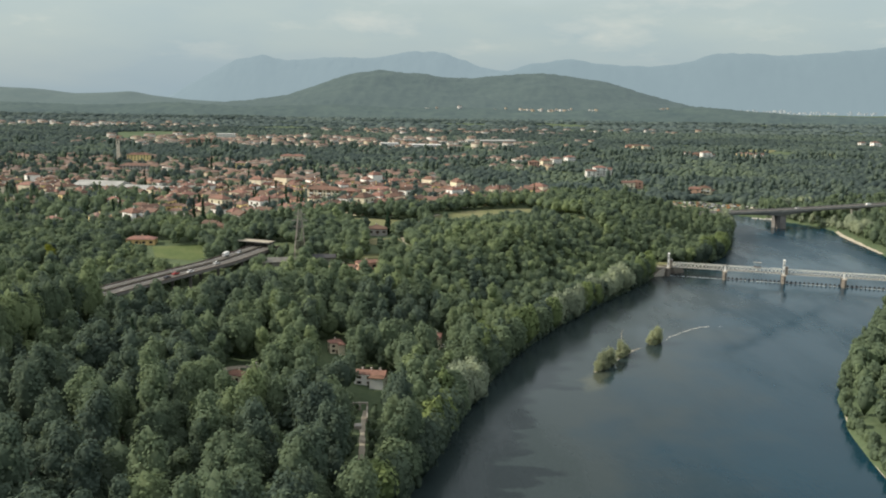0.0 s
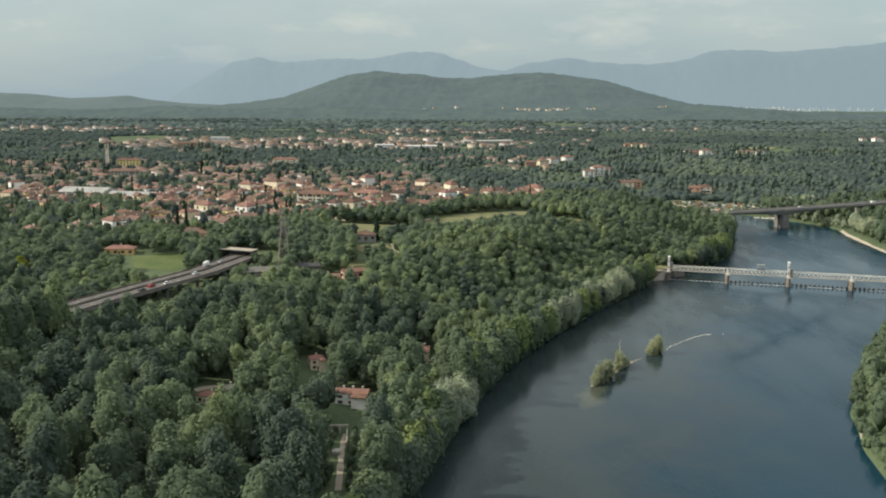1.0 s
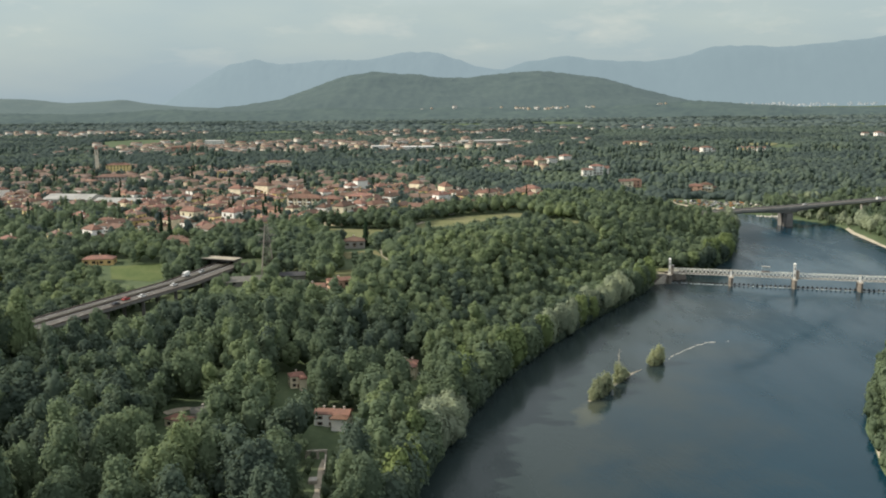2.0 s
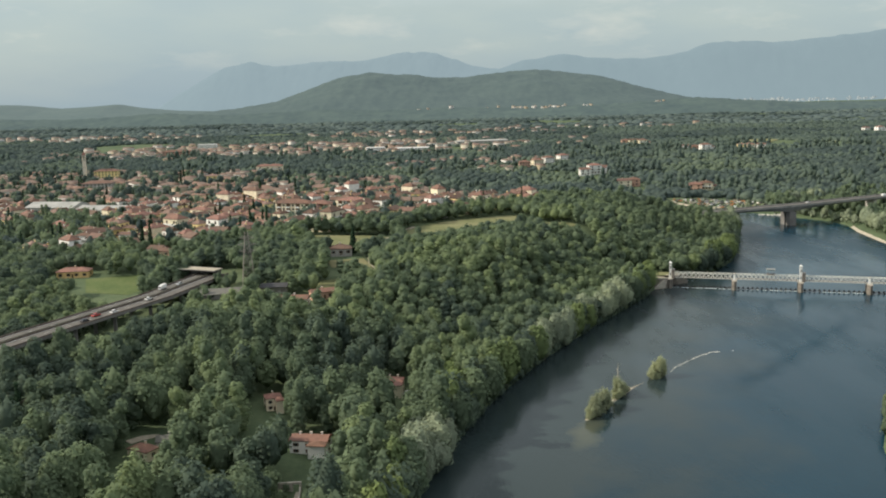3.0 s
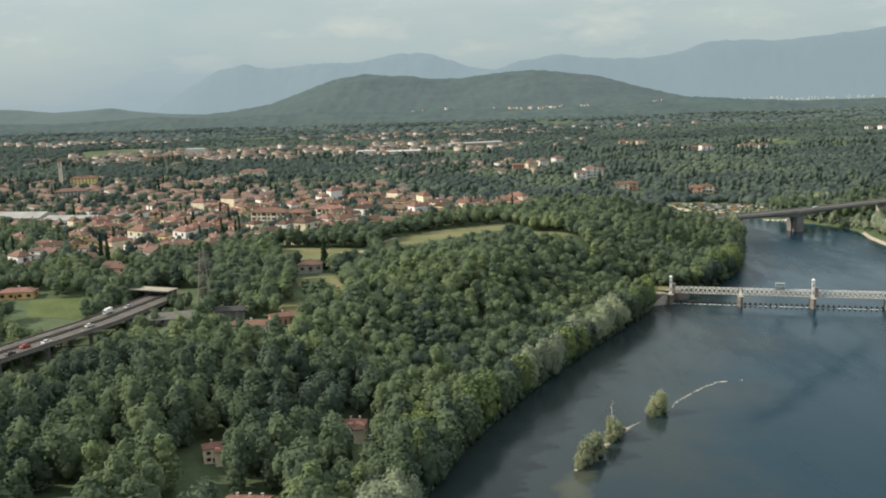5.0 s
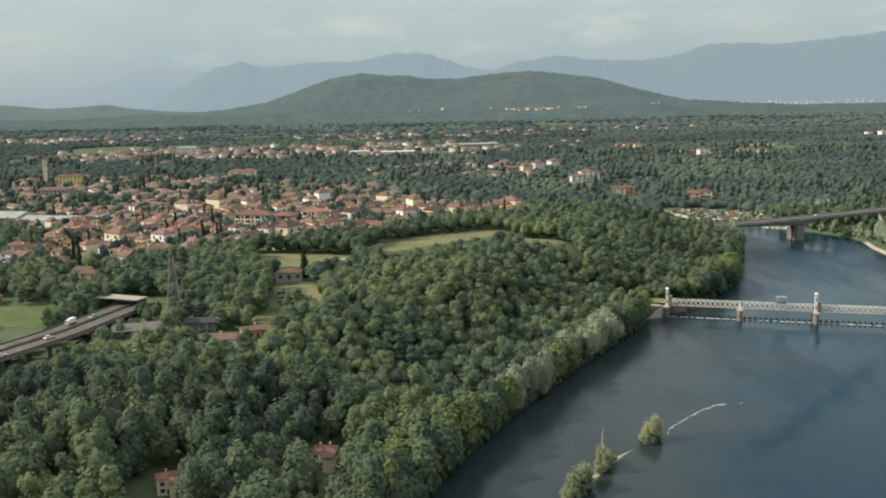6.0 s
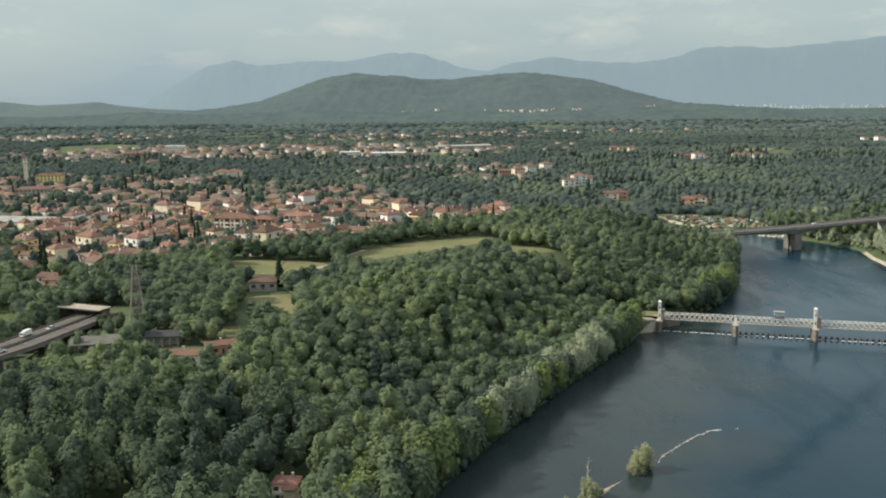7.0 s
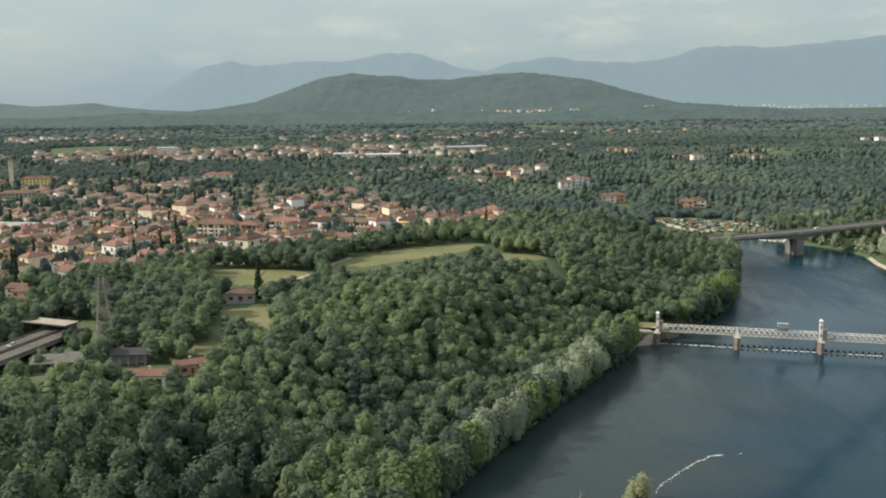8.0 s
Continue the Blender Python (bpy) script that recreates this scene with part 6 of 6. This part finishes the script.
def build_dam():
    """Along +x from the left bank; bays of 37.7 m between piers."""
    root = tagged(thing("river_dam"), "low river dam with a pale steel lattice walkway on masonry piers", "dam", kind="structure")
    a = math.atan2(DAM_D[1] - DAM_A[1], DAM_D[0] - DAM_A[0])
    root.matrix_basis = Matrix.Translation((*DAM_A, 0)) @ Matrix.Rotation(a, 4, "Z")
    bay = math.hypot(DAM_D[0] - DAM_A[0], DAM_D[1] - DAM_A[1]) / 3
    ends = 4
    for i in range(ends + 1):
        x, big = i * bay, i in (0, 2, 4)
        p = thing("pier")
        p.parent = root
        p.location = (x, 0, 0)
        bm = bmesh.new()
        prof = [(-1.3, -4.5), (0, -6.0), (1.3, -4.5), (1.3, 4.2), (0, 5.6), (-1.3, 4.2)]
        lo, hi = [bm.verts.new((px * 1.15, py * 1.05, -5)) for px, py in prof], [bm.verts.new((px, py, 5.4)) for px, py in prof]
        bm.faces.new(hi)
        for k in range(6):
            bm.faces.new((lo[k], lo[(k + 1) % 6], hi[(k + 1) % 6], hi[k]))
        part("masonry", bm, STONE_BROWN, p)
        part("coping", box(bmesh.new(), -1.6, -4.7, 5.404, 1.6, 4.4, 5.7), STONE, p)
        top = 14.6 if big else 9.4
        turret = part("turret", box(bmesh.new(), -0.65, -1.7, 5.704, 0.65, 0.1, top), PAINT_WHITE, p)
        bm = box(bmesh.new(), -0.85, -1.9, top + 0.004, 0.85, 0.3, top + 0.3)
        part("turret_cap", bm, STONE, turret)
        if big:
            part("turret_roof", hip_roof(bmesh.new(), 1.5, 1.8, top + 0.6, 0.8, 0.1), PAINT_WHITE, turret).location = (0, -0.8, 0)
            part("machine_house", box(bmesh.new(), 0.9, -2.6, 5.704, 2.5, 0.2, 11.2), STONE_BROWN, p)
            part("machine_roof", box(bmesh.new(), 0.85, -2.8, 11.204, 2.7, 0.4, 11.45), ROOF_GREY, p)
            for z in (7.4, 11.6):
                part("slit_window", box(bmesh.new(), -0.25, -1.76, z, 0.25, -1.704, z + 1.5), GLASS_DARK, turret)
    # lattice walkway
    for i in range(ends):
        x0, x1 = i * bay + 1.3, (i + 1) * bay - 1.3
        w = thing("walkway")
        w.parent = root
        z0, z1, n = 6.2, 9.2, 14
        part("floor", box(bmesh.new(), x0, -1.5, z0 + 0.1, x1, 1.5, z0 + 0.25), RUSTY, w)
        for y in (-1.6, 1.6):
            part("top_chord", bar(bmesh.new(), (x0, y, z1), (x1, y, z1), 0.26), STEEL, w)
            part("bottom_chord", bar(bmesh.new(), (x0, y, z0), (x1, y, z0), 0.26), STEEL, w)
            for k in range(n):
                xa, xb = x0 + (x1 - x0) * k / n, x0 + (x1 - x0) * (k + 1) / n
                part("diagonal", bar(bmesh.new(), (xa, y, z0), (xb, y, z1), 0.2), STEEL, w)
                part("diagonal", bar(bmesh.new(), (xa, y, z1), (xb, y, z0), 0.2), STEEL, w)
        for k in range(n + 1):
            xa = x0 + (x1 - x0) * k / n
            part("cross_tie", bar(bmesh.new(), (xa, -1.6, z1), (xa, 1.6, z1), 0.14), STEEL, w)
        # movable trestles in the water with the white fall below
        for k in range(13):
            xa = x0 + (x1 - x0) * (k + 0.5) / 13
            bm = bmesh.new()
            box(bm, xa - 0.55, -1.0, -2, xa + 0.55, -0.4, 1.15)
            bar(bm, (xa, -0.7, 1.4), (xa, 2.4, -1.0), 0.35)
            bar(bm, (xa - 0.35, -0.7, 1.35), (xa + 0.35, -0.7, 1.35), 0.35)
            part("trestle", bm, DARK_STEEL, root)
        bm = bmesh.new()
        nseg = 60
        a_, b_ = [], []
        for k in range(nseg + 1):
            xa = x0 + (x1 - x0) * k / nseg
            wid = 1.2 + 0.6 * noise.noise(Vector((xa / 1.3, i * 7.0, 0)))
            a_.append(bm.verts.new((xa, -1.3, 0.10)))
            b_.append(bm.verts.new((xa, -1.3 - wid, 0.05)))
        for k in range(nseg):
            if (k * 13) % nseg < 0.68 * nseg and noise.noise(Vector((k * 0.35, i * 3.1, 2))) > -0.3:
                bm.faces.new((b_[k], b_[k + 1], a_[k + 1], a_[k]))
        part("white_fall", bm, FOAM, root)
        part("sill", box(bmesh.new(), x0, -0.9, -3, x1, 0.6, 0.06), DARK_STEEL, root)
    # trolley on the walkway
    o = tagged(thing("hoist_trolley"), "grey hoist trolley standing on the dam walkway", "hoist")
    for s in (-1, 1):
        part("frame", bar(bmesh.new(), (s * 1.6, 0, 0.2), (s * 1.6, 0, 2.2), 0.35), CONCRETE_DARK, o)
    part("cabin", box(bmesh.new(), -2.3, -1.2, 1.8, 2.3, 1.2, 3.3), BLUE_GREY, o)
    part("roof", box(bmesh.new(), -2.6, -1.5, 3.304, 2.6, 1.5, 3.45), ROOF_PALE, o)
    part("carriage", box(bmesh.new(), -2.4, -1.7, 0.0, 2.4, 1.7, 0.25), RUSTY, o)
    o.matrix_basis = root.matrix_basis @ Matrix.Translation((1.55 * bay, 0, 9.36))
    # bank seat of the dam
    s = tagged(thing("dam_abutment"), "stone abutment of the dam with a grassy bank and a worn path", "abutment", kind="structure")
    s.matrix_basis = root.matrix_basis.copy()

    def slab(outline, z0, z1, spread=0.0):
        bm = bmesh.new()
        cx, cy = sum(p[0] for p in outline) / len(outline), sum(p[1] for p in outline) / len(outline)
        lo = [bm.verts.new((cx + (x - cx) * (1 + spread), cy + (y - cy) * (1 + spread), z0)) for x, y in outline]
        hi = [bm.verts.new((x, y, z1)) for x, y in outline]
        bm.faces.new(hi)
        for k in range(len(outline)):
            bm.faces.new((lo[k], lo[(k + 1) % len(outline)], hi[(k + 1) % len(outline)], hi[k]))
        return bm

    seat = [(-1.6, -4.2), (-6, -6.0), (-11, -6.5), (-16, -3), (-19, 4), (-16, 13), (-7, 18), (3, 17), (9, 12), (3, 6.5), (-1.6, 5.0)]
    part("ramp_wall", slab(seat, -2.0, 5.6, 0.12), STONE_BROWN, s)
    part("grass_top", slab([(x * 0.96 - 0.3, y * 0.94 + 0.3) for x, y in seat], 5.604, 5.75), MEADOW, s)
    part("footway", slab([(-1.7, -1.3), (-8, -1.6), (-15, 1.5), (-15, 4), (-7, 1.6), (-2.2, 1.6), (-0.4, 6), (5.5, 11.5), (3.5, 13.5), (-3.5, 7), (-4.5, 2)], 5.754, 5.8), SAND, s)
    part("parapet", strip(bmesh.new(), [(-1.7, -4.0), (-6, -5.7), (-11, -6.2), (-15.5, -2.8)], 0, 0.25, 5.76, 6.3), STONE, s)
    part("parapet", strip(bmesh.new(), [(-1.7, 4.8), (3, 6.6), (8.5, 11.8)], 0, 0.25, 5.76, 6.3), STONE, s)
    # curved wing wall that runs down to the water
    bm = bmesh.new()
    rows = []
    for k in range(9):
        f = k / 8
        x, y, z = -1.6 - 7.5 * f, -4.4 - 5.5 * f ** 0.8, 5.6 - 5.8 * f ** 1.6
        rows.append([bm.verts.new(p) for p in ((x, y, -2), (x, y, z), (x - 0.5, y + 1.0, z), (x - 0.5, y + 1.0, -2))])
    for p, q in zip(rows, rows[1:]):
        for k in range(3):
            bm.faces.new((p[k], p[k + 1], q[k + 1], q[k]))
    bm.faces.new(rows[0])
    bm.faces.new(rows[-1][::-1])
    part("wing_wall", bm, STONE, s)


# ---------------------------------------------------------------- shoal in the river
def build_shoal():
    rng = np.random.default_rng(21)
    line = [(74, 394), (79, 401), (85, 410), (92, 421), (98, 429), (105, 437), (112, 443), (118, 448)]
    bm = bmesh.new()
    rows = []
    for i, (x, y) in enumerate(line):
        k = math.sin(math.pi * (i + 0.3) / (len(line) - 0.4))
        w = 0.45 + 0.75 * k
        rows.append([bm.verts.new((x + 0.82 * o * w + rng.normal() * 0.2, y - 0.57 * o * w + rng.normal() * 0.2, z)) for o, z in ((-1.4, -1.2), (-0.8, 0.02 if i < 5 or i > 6 else -0.6), (0, (0.4 if i < 4 else 0.35 if i == 4 else 0.06 if i == 5 else -0.5 if i < 7 else 0.2) * k - 0.03), (0.8, 0.02 if i < 5 or i > 6 else -0.6), (1.4, -1.2))])
    for p, q in zip(rows, rows[1:]):
        for i in range(4):
            bm.faces.new((p[i], p[i + 1], q[i + 1], q[i]))
    tagged(part("shoal", bm, SAND, sm=True), "low sandy shoal in the river with bushes on it", "shoal", kind="structure")
    crowns = [crown_arrays(rng, 3.1, -0.8, 5.4 + 0.8 * k, 20, 1, 1300, 0.27, "fan", loose=1.0) for k in range(3)]
    roots = [tagged(thing("willow_bush"), "yellow-green willow bush on the sandy shoal", "bush", "bushes on the shoal") for _ in crowns]
    for r, c in zip(roots, crowns):
        array_part("crown", *c, LEAF_BUSH, r, sm=True)
        bm = bmesh.new()
        for k in range(5):
            tube(bm, [(0, 0, -0.8), (math.cos(k * 1.26) * 0.7, math.sin(k * 1.26) * 0.7, 1.2), (math.cos(k * 1.26) * 1.8, math.sin(k * 1.26) * 1.8, 3.2)], [0.16, 0.11, 0.04], 5)
        part("woody_base", bm, BARK, r)
    first = [True] * 3
    for i, (x, y, s, tall) in enumerate(((75.6, 396.0, 0.7, 0.95), (78.6, 398.6, 0.75, 1.15), (77.8, 400.8, 0.95, 0.95), (80.4, 403.0, 0.85, 1.35), (82.8, 405.8, 1.0, 1.1), (84.0, 409.6, 0.75, 1.0), 
                                         (89.2, 417.0, 0.55, 0.8), (90.8, 419.5, 0.85, 1.25), (92.8, 421.0, 0.6, 0.9), (93.8, 424.0, 0.7, 1.05), (96.0, 427.0, 0.45, 0.5),
                                         (109.8, 441.2, 0.7, 0.8), (112.0, 443.6, 0.95, 1.1), (114.6, 445.2, 0.85, 1.3), (111.4, 447.0, 0.55, 0.8))):
        stand(roots[i % 3], first[i % 3], x, y, 0.1, s * 1.22, tall * 0.95, i * 1.3)
        first[i % 3] = False
    t = tagged(thing("dead_tree"), "bare bleached dead tree standing on the shoal", "dead tree")
    bm = tube(bmesh.new(), [(0, 0, -0.5), (0.1, 0, 3), (0.0, 0.1, 6), (0.1, 0, 9)], [0.2, 0.16, 0.1, 0.04], 6)
    part("trunk", bm, DEADWOOD, t)
    for k in range(7):
        h, an = 3.5 + k * 0.7, k * 2.1
        part("branch", tube(bmesh.new(), [(0.05, 0.03, h), (math.cos(an) * 0.9, math.sin(an) * 0.9, h + 0.7)], [0.07, 0.02], 5), DEADWOOD, t)
    t.matrix_basis = Matrix.Translation((92, 426, 0.2)) @ Matrix.Diagonal((1.3, 1.3, 1.35, 1))
    # line of pale stones that trails off upstream
    w = tagged(thing("stone_weir"), "broken line of pale stones and driftwood at water level", "weir")
    bm = bmesh.new()
    bmesh.ops.create_icosphere(bm, subdivisions=1, radius=0.55)
    for v in bm.verts:
        v.co *= 1 + 0.25 * noise.noise(v.co * 3)
        v.co.z *= 0.6
    stone = part("stone", bm, STONE_PALE, w).data
    pts = [(119, 449.5), (122, 454.5), (128, 461.5), (134, 468), (140, 474), (146.5, 478.5), (150, 479.2), (157, 479.8)]
    for i in range(110):
        t_ = i / 109 * (len(pts) - 1)
        k = min(int(t_), len(pts) - 2)
        f = t_ - k
        if (k < 1 and rng.random() < 0.5) or (k >= 6 and rng.random() < 0.6):
            continue
        o = new("stone", stone)
        o.parent = w
        s = rng.uniform(0.22, 0.6)
        o.matrix_basis = Matrix.Translation((pts[k][0] + (pts[k + 1][0] - pts[k][0]) * f + rng.normal() * 0.25, pts[k][1] + (pts[k + 1][1] - pts[k][1]) * f + rng.normal() * 0.25, 0.0)) @ Matrix.Rotation(rng.uniform(0, 6), 4, "Z") @ Matrix.Diagonal((s * 1.4, s, s, 1))
    # pale boulders on the bank below the bridge
    p = tagged(thing("boulder_pile"), "pile of pale boulders at the water's edge below the bridge", "boulders")
    for i in range(34):
        o = new("stone", stone)
        o.parent = p
        f, sc = rng.random(), rng.uniform(1.0, 2.6)
        px, py = 332 + 20 * f + rng.normal() * 0.8, 934 - 9 * f + rng.normal() * 1.2
        o.matrix_basis = Matrix.Translation((px, py, max(ground_at(px, py), 0.0) + 0.2)) @ Matrix.Rotation(rng.uniform(0, 6), 4, "Z") @ Matrix.Diagonal((sc * 1.2, sc, sc * 0.9, 1))
    w.children[0].matrix_basis = Matrix.Translation((123, 455.5, 0))


def build_banks():
    """Pale sand along the opposite bank, the lane in the wood and the bank by the parked cars."""
    def ribbon(name, label, line, half, mat, lift, cat):
        bm = bmesh.new()
        rows = []
        n = 40
        total = sum(math.hypot(b[0] - a[0], b[1] - a[1]) for a, b in zip(line, line[1:]))
        for i in range(n + 1):
            x, y, a = along(line, total * i / n)
            w = half * (1 + 0.45 * noise.noise(Vector((x / 7, y / 7, 1))))
            rows.append([bm.verts.new((x + math.sin(a) * o * w, y - math.cos(a) * o * w, max(ground_at(x + math.sin(a) * o * w, y - math.cos(a) * o * w), 0.0) + lift)) for o in (-1, -0.5, 0, 0.5, 1)])
        for p, q in zip(rows, rows[1:]):
            for k in range(4):
                bm.faces.new((p[k], p[k + 1], q[k + 1], q[k]))
        return tagged(part(name, bm, mat, sm=True), label, cat, kind="structure")
    ribbon("ground_beach", "narrow strip of pale sand along the opposite bank", [(362.4, 722), (365.2, 752), (369, 790), (371.4, 815), (378, 842)], 1.3, SAND, 0.12, "beach")
    ribbon("ground_beach_low", "narrow strip of pale sand below sunlit trees", [(148.6, 255), (150.2, 285), (154.2, 305), (157.6, 325), (167.4, 352), (183, 388)], 0.5, SAND, 0.12, "beach")
    ribbon("ground_car_park", "pale gravel bank beside the upper river", [(240, 1116), (262, 1066), (276, 1035), (285, 1008), (294, 984), (310, 975), (345, 968)], 1.5, SAND, 0.15, "gravel bank")
    ribbon("road_drive", "pale gravel drive curving behind a house in the wood", [(-84, 359.5), (-81, 363), (-77, 365.5), (-72, 364.5), (-66, 363), (-61, 362.5)], 1.6, SAND, 0.14, "drive")
    ribbon("road_lane", "narrow pale lane through the wood", LANE, 1.0, SAND, 0.12, "lane")
    g = tagged(thing("garden_gate"), "pale rendered gateway and wall at the end of the lane", "gateway")
    part("lintel", box(bmesh.new(), -3.6, -0.35, 2.404, 3.6, 0.35, 3.0), STONE, g)
    for px in (-3.2, 0.6, 3.2):
        part("gate_post", box(bmesh.new(), px - 0.35, -0.35, -0.6, px + 0.35, 0.35, 2.4), STONE, g)
    part("side_wall", box(bmesh.new(), 3.0, -13, -0.6, 3.4, -0.4, 1.6), STONE, g)
    part("gate_leaf", box(bmesh.new(), -2.8, -0.1, 0.1, 0.2, 0.0, 2.1), STONE, g)
    put(g, -26.6, 330.5, 4)
    w = tagged(thing("concrete_block"), "pale concrete trough beside the lane", "trough")
    part("basin", box(bmesh.new(), -1.3, -1.6, -0.5, 1.3, 1.6, 1.1), STONE, w)
    part("lid", box(bmesh.new(), -1.1, -1.4, 1.104, 1.1, 1.4, 1.2), CONCRETE, w)
    put(w, -25.4, 312.5, 4)
    ribbon("road_drive", "pale gravel drive beside the villa lawn", [(-19, 598), (-17, 585), (-13, 570), (-12, 558)], 1.6, SAND, 0.3, "drive")
    ribbon("road_meadow_path", "pale path along the meadow", [(-33, 640), (-18, 668), (-8, 690), (-4, 712), (6, 735)], 1.6, SAND, 0.3, "path")


build_town()
build_landmarks()
build_pylon()
build_motorway()
build_bridge()
build_dam()
build_shoal()
build_banks()
build_vehicles()
build_forests()
